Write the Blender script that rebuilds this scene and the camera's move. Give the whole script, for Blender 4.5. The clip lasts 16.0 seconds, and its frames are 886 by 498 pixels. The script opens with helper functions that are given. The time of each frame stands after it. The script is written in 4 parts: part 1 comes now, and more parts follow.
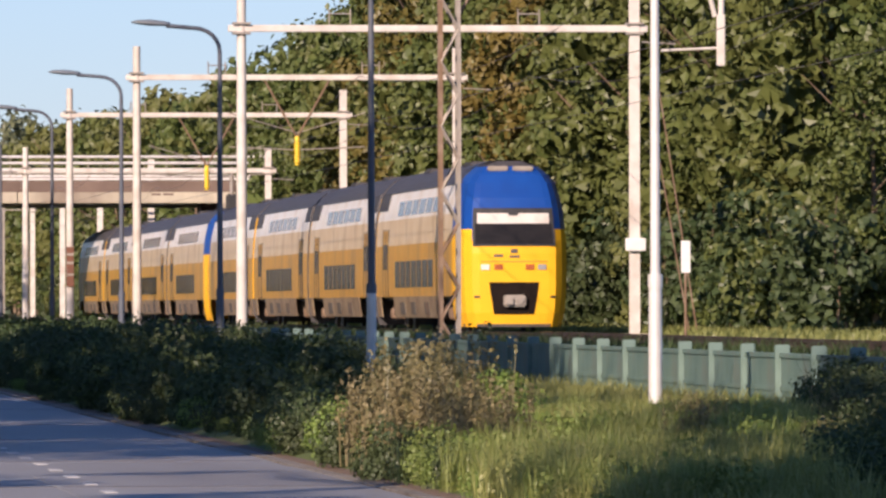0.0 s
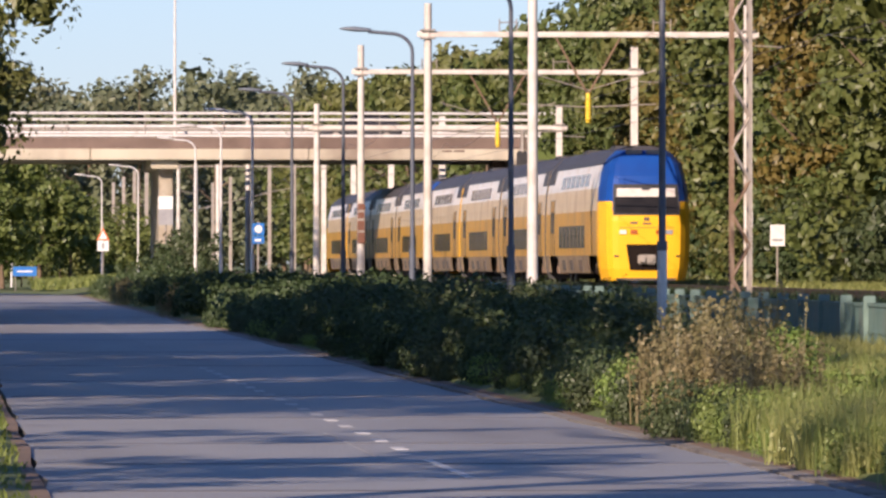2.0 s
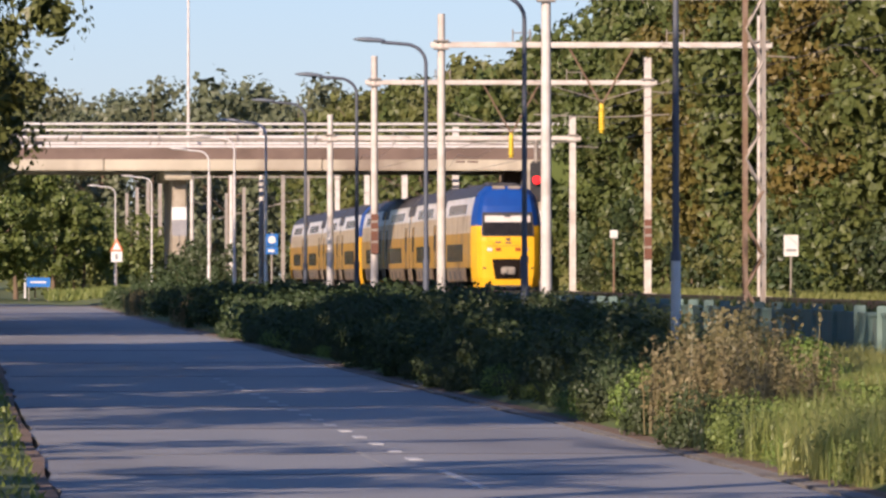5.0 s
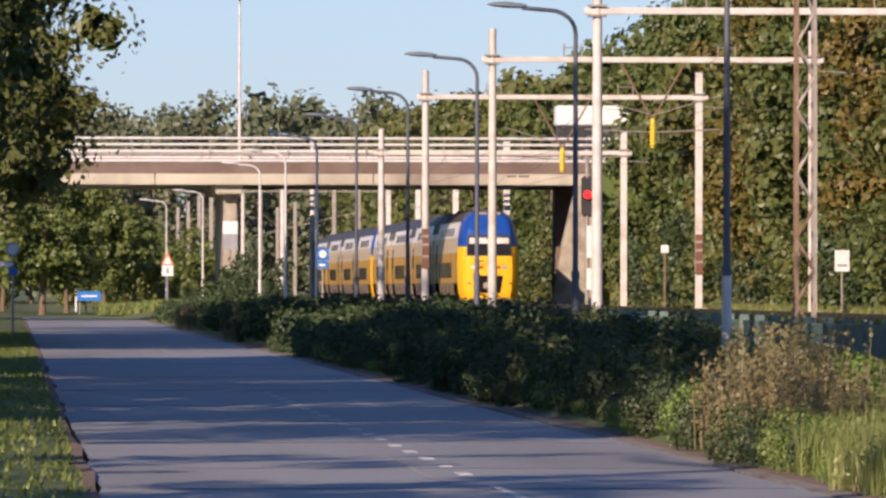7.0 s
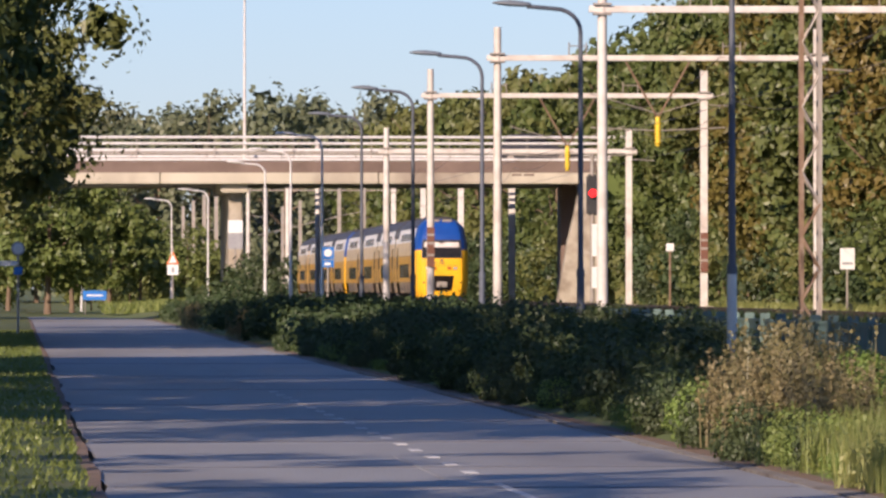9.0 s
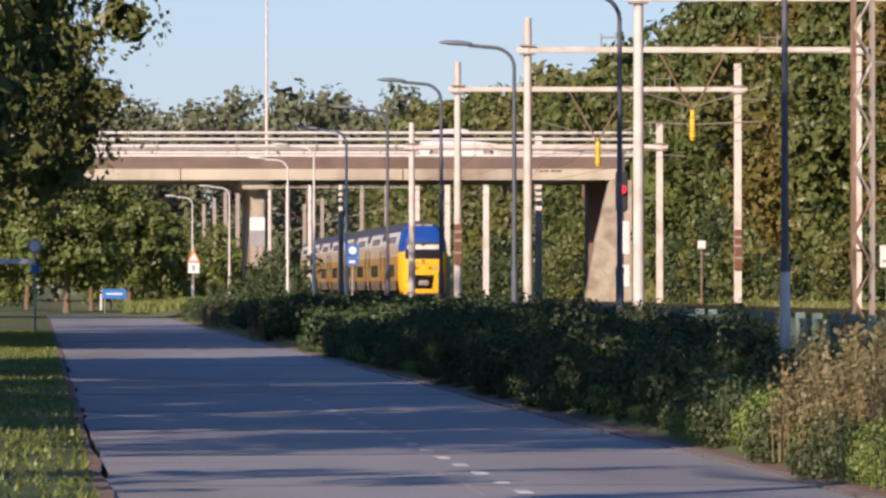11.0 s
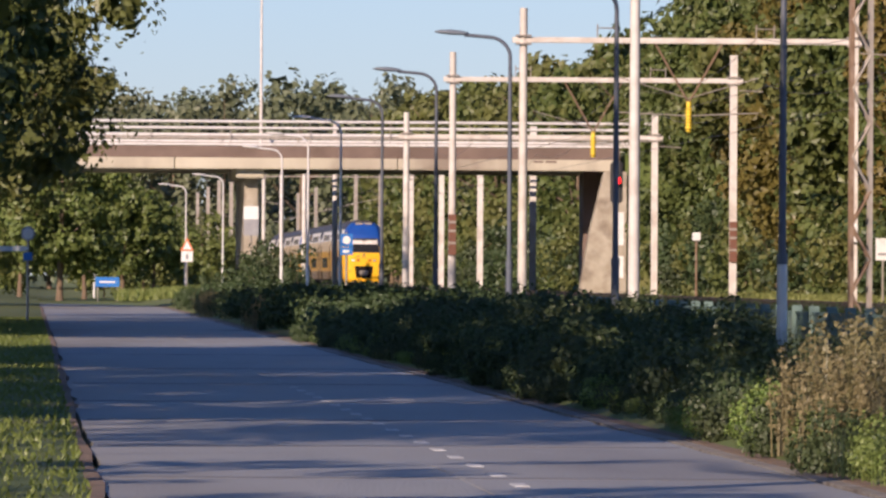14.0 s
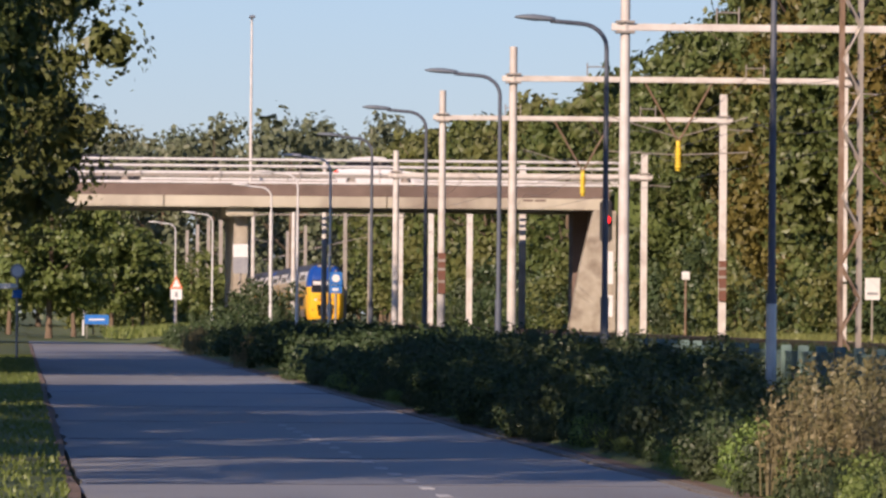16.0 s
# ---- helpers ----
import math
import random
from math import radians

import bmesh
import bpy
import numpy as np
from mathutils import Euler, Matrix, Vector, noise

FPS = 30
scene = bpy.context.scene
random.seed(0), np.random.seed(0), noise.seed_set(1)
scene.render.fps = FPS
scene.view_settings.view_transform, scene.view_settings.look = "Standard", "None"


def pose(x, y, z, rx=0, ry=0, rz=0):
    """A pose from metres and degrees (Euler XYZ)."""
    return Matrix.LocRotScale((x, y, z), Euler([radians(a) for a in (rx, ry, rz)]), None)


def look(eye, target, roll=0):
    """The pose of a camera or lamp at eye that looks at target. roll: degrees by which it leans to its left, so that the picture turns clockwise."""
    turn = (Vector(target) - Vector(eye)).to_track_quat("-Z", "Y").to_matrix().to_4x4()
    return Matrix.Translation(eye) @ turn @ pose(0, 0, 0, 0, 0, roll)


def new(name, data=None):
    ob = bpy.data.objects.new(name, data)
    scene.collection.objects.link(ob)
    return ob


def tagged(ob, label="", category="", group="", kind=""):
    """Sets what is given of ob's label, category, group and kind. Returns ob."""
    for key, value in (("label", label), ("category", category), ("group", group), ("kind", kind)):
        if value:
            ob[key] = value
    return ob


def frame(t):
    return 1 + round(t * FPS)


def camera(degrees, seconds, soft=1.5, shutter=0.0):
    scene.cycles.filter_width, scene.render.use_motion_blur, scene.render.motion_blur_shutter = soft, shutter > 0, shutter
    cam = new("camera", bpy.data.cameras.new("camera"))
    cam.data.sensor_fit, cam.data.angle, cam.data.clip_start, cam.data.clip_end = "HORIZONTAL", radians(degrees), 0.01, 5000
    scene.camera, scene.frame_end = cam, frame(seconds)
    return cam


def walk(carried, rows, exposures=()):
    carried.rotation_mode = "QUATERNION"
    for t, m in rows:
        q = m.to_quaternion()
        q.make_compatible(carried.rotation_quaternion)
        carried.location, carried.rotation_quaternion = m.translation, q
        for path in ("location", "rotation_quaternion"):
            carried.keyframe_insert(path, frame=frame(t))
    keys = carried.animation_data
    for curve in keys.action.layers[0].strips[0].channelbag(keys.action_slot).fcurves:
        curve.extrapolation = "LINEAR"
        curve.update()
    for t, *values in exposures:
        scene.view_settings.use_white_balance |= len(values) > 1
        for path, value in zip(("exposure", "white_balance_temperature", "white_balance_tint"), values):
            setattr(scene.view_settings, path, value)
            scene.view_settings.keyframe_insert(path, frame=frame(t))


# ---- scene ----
# ---- camera ----
cam = camera(6.024, 16.0, soft=2.6)


def aim(x, y, z, yaw, pitch, lean):
    """A camera pose from its place, its turn to the right of the road's line, its tilt upwards and its roll, in degrees."""
    return pose(x, y, z) @ pose(0, 0, 0, 0, 0, -yaw) @ pose(0, 0, 0, 90 + pitch) @ pose(0, 0, 0, 0, 0, lean)


walk(cam, [
    (0, aim(0, 0, 1.7, 5.3520, 0.3843, -0.126)),
    (0.5, aim(0, 0, 1.7, 5.1536, 0.3683, -0.077)),
    (1, aim(0, 0, 1.7, 4.7151, 0.2613, -0.018)),
    (1.5, aim(0, 0, 1.7, 4.0566, 0.1918, -0.068)),
    (2, aim(0, 0, 1.7, 3.3733, 0.0950, 0.025)),
    (2.5, aim(0, 0, 1.7, 3.2481, 0.0330, -0.046)),
    (3, aim(0, 0, 1.7, 3.2840, 0.0984, 0.021)),
    (3.5, aim(0, 0, 1.7, 3.3116, 0.2094, -0.024)),
    (6, aim(0, 0, 1.7, 3.1900, 0.1441, 0.016)),
    (6.5, aim(0, 0, 1.7, 2.9435, 0.2085, 0.123)),
    (7, aim(0, 0, 1.7, 2.9344, 0.2655, 0.080)),
    (7.5, aim(0, 0, 1.7, 3.0567, 0.3351, 0.157)),
    (8, aim(0, 0, 1.7, 3.0613, 0.3780, 0.061)),
    (8.5, aim(0, 0, 1.7, 2.9685, 0.3424, 0.085)),
    (9, aim(0, 0, 1.7, 2.8988, 0.2561, -0.016)),
    (11.5, aim(0.15, 8.5, 1.71, 2.7141, 0.2429, 0.012)),
    (12, aim(0.15, 8.5, 1.71, 2.7068, 0.2426, 0.077)),
    (12.5, aim(0.15, 8.5, 1.71, 2.7735, 0.2435, 0.084)),
    (13, aim(0.15, 8.5, 1.71, 2.8383, 0.2282, 0.187)),
    (13.5, aim(0.15, 8.5, 1.71, 2.8497, 0.2062, 0.273)),
    (14, aim(0.15, 8.5, 1.71, 2.8030, 0.1772, 0.348)),
    (14.5, aim(0.15, 8.5, 1.71, 2.7835, 0.2178, 0.381)),
    (15, aim(0.15, 8.5, 1.71, 2.7746, 0.2983, 0.446)),
    (15.5, aim(0.15, 8.5, 1.71, 2.7923, 0.3967, 0.474)),
    (16, aim(0.15, 8.5, 1.71, 2.8734, 0.4395, 0.491)),
], exposures=[(0, 0.36, 5600, 27), (1.5, 0.42, 5600, 27), (2.2, 0.48, 5600, 27), (2.8, 0.48, 5600, 27), (3.5, 0.39, 5600, 27), (6.5, 0.36, 5600, 27), (7.5, 0.26, 5600, 27), (8.2, 0.27, 5600, 27), (9, 0.36, 5600, 27), (12, 0.26, 5600, 27), (14, 0.25, 5600, 27), (16, 0.17, 5600, 27)])

# ---- light ----
SUN_TURN, SUN_UP = radians(210), radians(24)
world = bpy.data.worlds.new("evening_sky")
scene.world = world
world.use_nodes = True
wn = world.node_tree.nodes
sky = wn.new("ShaderNodeTexSky")
sky.sky_type = 'NISHITA'
sky.sun_disc = False
sky.sun_elevation, sky.sun_rotation = SUN_UP, SUN_TURN
sky.air_density, sky.dust_density, sky.ozone_density = 0.9, 0.2, 4.2
world.node_tree.links.new(sky.outputs[0], wn["Background"].inputs[0])
wn["Background"].inputs[1].default_value = 0.075

sun_data = bpy.data.lights.new("sun", 'SUN')
sun_data.energy, sun_data.angle, sun_data.color = 5.0, radians(0.5), (1.0, 0.77, 0.47)
sun = new("sun", sun_data)
sun_way = Vector((math.sin(SUN_TURN) * math.cos(SUN_UP), math.cos(SUN_TURN) * math.cos(SUN_UP), math.sin(SUN_UP)))
sun.matrix_world = look(sun_way * 100, (0, 0, 0))

# ---- materials ----


def surface(name, a, b, scale=3.0, rough=0.7, metal=0.0, bump=0.15, fine=40.0, stain=None, stain_scale=0.6, spec=0.5, stretch=(1, 1, 1)):
    """A two-scale procedural surface: colours a and b mixed by noise, fine grain in the relief, and stains."""
    m = bpy.data.materials.new(name)
    m.use_nodes = True
    n, l = m.node_tree.nodes, m.node_tree.links
    p = n["Principled BSDF"]
    co = n.new("ShaderNodeTexCoord")
    mp = n.new("ShaderNodeMapping")
    mp.inputs["Scale"].default_value = stretch
    l.new(co.outputs["Object"], mp.inputs[0])
    t1 = n.new("ShaderNodeTexNoise")
    t1.inputs["Scale"].default_value, t1.inputs["Detail"].default_value = scale, 6
    l.new(mp.outputs[0], t1.inputs["Vector"])
    mix = n.new("ShaderNodeMix")
    mix.data_type = 'RGBA'
    mix.inputs[6].default_value, mix.inputs[7].default_value = (*a, 1), (*b, 1)
    ramp = n.new("ShaderNodeMapRange")
    ramp.inputs[1].default_value, ramp.inputs[2].default_value = 0.3, 0.7
    l.new(t1.outputs[0], ramp.inputs[0])
    l.new(ramp.outputs[0], mix.inputs[0])
    colour = mix.outputs[2]
    if stain:
        t2 = n.new("ShaderNodeTexNoise")
        t2.inputs["Scale"].default_value, t2.inputs["Detail"].default_value = stain_scale, 8
        l.new(mp.outputs[0], t2.inputs["Vector"])
        r2 = n.new("ShaderNodeMapRange")
        r2.inputs[1].default_value, r2.inputs[2].default_value = 0.5, 0.75
        l.new(t2.outputs[0], r2.inputs[0])
        m2 = n.new("ShaderNodeMix")
        m2.data_type = 'RGBA'
        m2.inputs[7].default_value = (*stain, 1)
        l.new(r2.outputs[0], m2.inputs[0])
        l.new(colour, m2.inputs[6])
        colour = m2.outputs[2]
    l.new(colour, p.inputs["Base Color"])
    t3 = n.new("ShaderNodeTexNoise")
    t3.inputs["Scale"].default_value = fine
    l.new(mp.outputs[0], t3.inputs["Vector"])
    rr = n.new("ShaderNodeMapRange")
    rr.inputs[3].default_value, rr.inputs[4].default_value = max(rough - 0.12, 0.03), min(rough + 0.12, 1)
    l.new(t3.outputs[0], rr.inputs[0])
    l.new(rr.outputs[0], p.inputs["Roughness"])
    if bump:
        bp = n.new("ShaderNodeBump")
        bp.inputs["Strength"].default_value, bp.inputs["Distance"].default_value = bump, 0.02
        l.new(t3.outputs[0], bp.inputs["Height"])
        l.new(bp.outputs[0], p.inputs["Normal"])
    p.inputs["Metallic"].default_value = metal
    p.inputs["Specular IOR Level"].default_value = spec
    return m


def leafage(name, dark, light, odd, glow=0.18):
    """Foliage: every leaf clump has a tint of its own, every plant too; light passes through the leaves."""
    m = bpy.data.materials.new(name)
    m.use_nodes = True
    n, l = m.node_tree.nodes, m.node_tree.links
    n.remove(n["Principled BSDF"])
    geo, info = n.new("ShaderNodeNewGeometry"), n.new("ShaderNodeObjectInfo")
    mix = n.new("ShaderNodeMix")
    mix.data_type = 'RGBA'
    mix.inputs[6].default_value, mix.inputs[7].default_value = (*dark, 1), (*light, 1)
    l.new(geo.outputs["Random Per Island"], mix.inputs[0])
    m2 = n.new("ShaderNodeMix")
    m2.data_type = 'RGBA'
    m2.inputs[7].default_value = (*odd, 1)
    rg = n.new("ShaderNodeMapRange")
    rg.inputs[1].default_value, rg.inputs[2].default_value, rg.inputs[4].default_value = 0.35, 1.0, 0.6
    l.new(info.outputs["Random"], rg.inputs[0])
    l.new(rg.outputs[0], m2.inputs[0])
    l.new(mix.outputs[2], m2.inputs[6])
    df, tr, gl = n.new("ShaderNodeBsdfDiffuse"), n.new("ShaderNodeBsdfTranslucent"), n.new("ShaderNodeBsdfGlossy")
    gl.inputs["Roughness"].default_value = 0.45
    gl.inputs["Color"].default_value = (0.5, 0.5, 0.5, 1)
    l.new(m2.outputs[2], df.inputs[0])
    l.new(m2.outputs[2], tr.inputs[0])
    mx, mg = n.new("ShaderNodeMixShader"), n.new("ShaderNodeMixShader")
    mx.inputs[0].default_value, mg.inputs[0].default_value = glow, 0.06
    l.new(df.outputs[0], mx.inputs[1])
    l.new(tr.outputs[0], mx.inputs[2])
    l.new(mx.outputs[0], mg.inputs[1])
    l.new(gl.outputs[0], mg.inputs[2])
    l.new(mg.outputs[0], n["Material Output"].inputs[0])
    return m


def glowing(name, colour, power):
    m = bpy.data.materials.new(name)
    m.use_nodes = True
    p = m.node_tree.nodes["Principled BSDF"]
    p.inputs["Base Color"].default_value = (*colour, 1)
    p.inputs["Emission Color"].default_value = (*colour, 1)
    p.inputs["Emission Strength"].default_value = power
    return m


ASPHALT = surface("asphalt", (0.265, 0.268, 0.272), (0.325, 0.322, 0.318), 0.5, 0.62, bump=0.5, fine=30, stain=(0.18, 0.17, 0.16), stain_scale=0.25, stretch=(1, 0.15, 1))
ROAD_PAINT = surface("road_paint", (0.75, 0.75, 0.73), (0.5, 0.5, 0.5), 6, 0.6, stain=(0.2, 0.2, 0.2), stain_scale=3)
WORN_PAINT = surface("worn_road_paint", (0.36, 0.36, 0.36), (0.25, 0.25, 0.25), 4, 0.7)
KERB = surface("kerb_concrete", (0.30, 0.28, 0.25), (0.20, 0.18, 0.16), 3, 0.85, stain=(0.08, 0.06, 0.05), stain_scale=2)
DIRT = surface("verge_soil", (0.24, 0.17, 0.12), (0.15, 0.11, 0.08), 2, 0.95, bump=0.6)
TURF = surface("turf", (0.09, 0.135, 0.03), (0.15, 0.18, 0.045), 0.4, 0.95, bump=0.8, fine=12, stain=(0.20, 0.17, 0.08), stain_scale=0.15)
BALLAST = surface("ballast", (0.10, 0.088, 0.065), (0.06, 0.054, 0.042), 8, 0.95, bump=1.0, fine=20, stain=(0.09, 0.12, 0.04), stain_scale=0.5)
CONCRETE = surface("bridge_concrete", (0.60, 0.55, 0.43), (0.46, 0.415, 0.32), 0.5, 0.85, bump=0.3, stain=(0.20, 0.15, 0.12), stain_scale=0.22, stretch=(1, 1, 0.5))
BROWN_CONCRETE = surface("stained_edge_beam", (0.22, 0.16, 0.13), (0.16, 0.115, 0.095), 0.7, 0.9, bump=0.3, stain=(0.14, 0.10, 0.08), stain_scale=0.5)
WEATHERED = surface("weathered_wall", (0.50, 0.45, 0.36), (0.34, 0.29, 0.22), 1.6, 0.9, bump=0.5, stain=(0.15, 0.11, 0.08), stain_scale=0.9)
GALV = surface("galvanised_steel", (0.42, 0.38, 0.33), (0.32, 0.29, 0.255), 4, 0.5, 0.35, bump=0.05, stain=(0.35, 0.28, 0.22), stain_scale=1.2)
WHITE_STEEL = surface("white_painted_steel", (0.74, 0.70, 0.65), (0.62, 0.58, 0.53), 3, 0.5, 0.0, bump=0.05, stain=(0.45, 0.38, 0.32), stain_scale=0.9)
RUSTY = surface("rusted_steel", (0.29, 0.195, 0.125), (0.20, 0.135, 0.09), 5, 0.85, 0.2, bump=0.3, stain=(0.38, 0.30, 0.24), stain_scale=2)
# Dark copy of the lamp post metal, with shade put into the colour.
LAMP_SHADED = surface("shaded_lamp_post", (0.13, 0.145, 0.18), (0.10, 0.115, 0.145), 4, 0.5, 0.1, bump=0.05)
LAMP_WHITE = surface("pale_aluminium", (0.80, 0.78, 0.76), (0.68, 0.66, 0.64), 4, 0.45, 0.2, bump=0.05)
LAMP_HEAD = surface("lamp_head_grey", (0.20, 0.23, 0.28), (0.15, 0.175, 0.21), 4, 0.5)
GREEN_PANEL = surface("green_panel", (0.17, 0.26, 0.23), (0.125, 0.205, 0.185), 2, 0.6, bump=0.1, stain=(0.18, 0.22, 0.19), stain_scale=1.5)
GREEN_POST = surface("green_post", (0.19, 0.28, 0.25), (0.14, 0.215, 0.19), 3, 0.6)
RED_BOARD = surface("red_board", (0.21, 0.085, 0.05), (0.15, 0.07, 0.045), 3, 0.7)
WHITE_BOARD = surface("white_sign_face", (0.82, 0.82, 0.80), (0.74, 0.74, 0.72), 4, 0.5, bump=0)
GREY_BOARD = surface("grey_bar", (0.35, 0.35, 0.36), (0.28, 0.28, 0.3), 4, 0.6, bump=0)
RED_SIGN = surface("red_sign_face", (0.78, 0.22, 0.07), (0.66, 0.18, 0.06), 4, 0.5, bump=0)
BLUE_SIGN = surface("blue_sign_face", (0.03, 0.20, 0.62), (0.03, 0.16, 0.5), 4, 0.45, bump=0)
YELLOW_PAINT = surface("yellow_insulator", (0.90, 0.66, 0.03), (0.80, 0.56, 0.03), 6, 0.45, bump=0)
BLACK = surface("black_metal", (0.025, 0.025, 0.028), (0.04, 0.04, 0.042), 5, 0.5)
RAIL_STEEL = surface("weathered_rail", (0.10, 0.07, 0.055), (0.07, 0.05, 0.04), 6, 0.7, 0.3)
WIRE = surface("copper_wire", (0.20, 0.16, 0.13), (0.14, 0.12, 0.1), 5, 0.5, 0.5, bump=0)
BARK = surface("bark", (0.14, 0.10, 0.07), (0.22, 0.16, 0.10), 4, 0.95, bump=0.8, fine=14, stretch=(3, 3, 0.6))
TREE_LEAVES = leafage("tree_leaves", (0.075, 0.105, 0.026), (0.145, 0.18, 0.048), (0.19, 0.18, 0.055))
# Distance haze is put into these paler, greyer leaf colours.
HAZED_LEAVES = leafage("hazed_leaves", (0.13, 0.16, 0.085), (0.18, 0.205, 0.115), (0.19, 0.19, 0.105))
BEND_LEAVES = leafage("small_tree_leaves", (0.095, 0.135, 0.03), (0.19, 0.23, 0.06), (0.22, 0.22, 0.065))
YELLOW_LEAVES = leafage("turning_leaves", (0.13, 0.11, 0.025), (0.20, 0.17, 0.04), (0.22, 0.16, 0.04))
SHRUB_LEAVES = leafage("shrub_leaves", (0.042, 0.07, 0.026), (0.092, 0.132, 0.05), (0.082, 0.092, 0.043))
BRIGHT_LEAVES = leafage("young_leaves", (0.12, 0.20, 0.035), (0.25, 0.33, 0.08), (0.22, 0.25, 0.07))
DRY_LEAVES = leafage("dry_stalks", (0.17, 0.145, 0.065), (0.34, 0.285, 0.14), (0.17, 0.18, 0.07), 0.25)
GRASS_BLADES = leafage("grass_blades", (0.22, 0.28, 0.06), (0.40, 0.44, 0.14), (0.38, 0.36, 0.14), 0.4)
MOWN_BLADES = leafage("mown_grass", (0.12, 0.17, 0.03), (0.25, 0.30, 0.07), (0.2, 0.24, 0.06), 0.3)
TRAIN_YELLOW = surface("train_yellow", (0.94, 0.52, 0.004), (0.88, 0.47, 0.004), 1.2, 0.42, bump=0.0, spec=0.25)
# Same paint as the nose, darkened for slanting sun and dark reflections.
TRAIN_SHADED_YELLOW = surface("train_shaded_yellow", (0.66, 0.36, 0.03), (0.54, 0.30, 0.04), 1.0, 0.4, bump=0.0, spec=0.3, stain=(0.36, 0.22, 0.07), stain_scale=0.8, stretch=(1, 1, 0.3))
TRAIN_BLUE = surface("train_blue", (0.012, 0.075, 0.36), (0.012, 0.06, 0.30), 1.5, 0.35, bump=0.0)
TRAIN_WHITE = surface("train_pale_band", (0.90, 0.87, 0.82), (0.84, 0.79, 0.72), 1.0, 0.35, bump=0.0, spec=0.4, stain=(0.66, 0.52, 0.36), stain_scale=0.7)
# Yellow side turned cream: the sky's reflection is put into the colour.
TRAIN_SHEEN = surface("train_sheen_band", (0.76, 0.62, 0.43), (0.66, 0.49, 0.28), 1.0, 0.35, bump=0.0, spec=0.35, stain=(0.46, 0.32, 0.15), stain_scale=0.7)
PALE_SKIRT = surface("train_lower_skirt", (0.34, 0.25, 0.15), (0.24, 0.18, 0.11), 1.2, 0.6, bump=0.05, stain=(0.14, 0.09, 0.06), stain_scale=1.0)
# Near-black colour that stands in for shade inside an opening.
RECESS_SHADE = surface("recess_shade", (0.012, 0.009, 0.008), (0.02, 0.014, 0.012), 4, 0.9, bump=0, spec=0.1)
TRAIN_ROOF = surface("train_roof_grey", (0.075, 0.072, 0.078), (0.055, 0.053, 0.056), 1.5, 0.6, bump=0.1)
TRAIN_SKIRT = surface("train_skirt_grey", (0.13, 0.115, 0.10), (0.09, 0.08, 0.07), 2, 0.7, stain=(0.2, 0.12, 0.07), stain_scale=1.5)
TRAIN_GLASS = surface("dark_window_glass", (0.016, 0.016, 0.018), (0.026, 0.024, 0.025), 3, 0.25, bump=0.0, spec=0.2)
# Paler than the lower panes: reflected sky is mixed into the base colour.
SKYLIT_GLASS = surface("skylit_window_glass", (0.16, 0.15, 0.15), (0.22, 0.20, 0.20), 2, 0.2, bump=0.0, spec=0.4)
SIGNAL_RED = glowing("signal_red_glow", (1.0, 0.012, 0.008), 1.3)
TAIL_RED = surface("tail_lamp_lens", (0.45, 0.13, 0.03), (0.40, 0.10, 0.03), 8, 0.2, bump=0)
LIGHT_LENS = surface("headlamp_lens", (0.8, 0.78, 0.72), (0.7, 0.68, 0.64), 8, 0.15, bump=0)

# ---- mesh helpers ----


def part(name, bm, material, parent=None, label="", smooth=False):
    """Links a bmesh as one mesh object, under a parent if one is given. material: one, or a list for the face indices."""
    me = bpy.data.meshes.new(name)
    bm.normal_update()
    bm.to_mesh(me)
    bm.free()
    for m in (material if isinstance(material, (list, tuple)) else [material]):
        me.materials.append(m)
    if smooth:
        me.polygons.foreach_set("use_smooth", [True] * len(me.polygons))
    ob = new(name, me)
    if parent:
        ob.parent = parent
    if label:
        ob["label"] = label
    return ob


def again(name, ob, m, parent=None):
    """Another object on the mesh of ob, at the pose m."""
    o = new(name, ob.data)
    o.parent = parent
    o.matrix_basis = m
    if ob.get("label"):
        o["label"] = ob["label"]
    return o


def thing(name, label, category, m=None, group="", kind=""):
    e = new(name)
    e.empty_display_size = 0.2
    if m is not None:
        e.matrix_basis = m
    return tagged(e, label, category, group, kind)


def box(bm, x0, x1, y0, y1, z0, z1, bevel=0.0, index=0):
    r = bmesh.ops.create_cube(bm, size=1.0, matrix=Matrix.LocRotScale(((x0 + x1) / 2, (y0 + y1) / 2, (z0 + z1) / 2), None, (x1 - x0, y1 - y0, z1 - z0)))
    fs = {f for v in r["verts"] for f in v.link_faces}
    for f in fs:
        f.material_index = index
    if bevel:
        es = list({e for v in r["verts"] for e in v.link_edges})
        bmesh.ops.bevel(bm, geom=es, offset=bevel, segments=2, affect='EDGES', clamp_overlap=True, material=index)
    return bm


def tube(bm, points, radii, sides=10, index=0):
    """A round bar along the points; radii: one, or one for each point."""
    pts = [Vector(p) for p in points]
    rad = list(radii) if isinstance(radii, (list, tuple)) else [radii] * len(pts)
    rings = []
    for i, p in enumerate(pts):
        d = (pts[min(i + 1, len(pts) - 1)] - pts[max(i - 1, 0)]).normalized()
        a = d.cross(Vector((0, 1, 0)) if abs(d.y) < 0.9 else Vector((1, 0, 0))).normalized()
        b = d.cross(a).normalized()
        rings.append([bm.verts.new(p + rad[i] * (a * math.cos(k * math.tau / sides) + b * math.sin(k * math.tau / sides))) for k in range(sides)])
    for r0, r1 in zip(rings, rings[1:]):
        for k in range(sides):
            f = bm.faces.new((r0[k], r0[(k + 1) % sides], r1[(k + 1) % sides], r1[k]))
            f.material_index, f.smooth = index, True
    # the end caps have vertices of their own, so that the sides shade evenly
    for ring in (rings[0][::-1], rings[-1]):
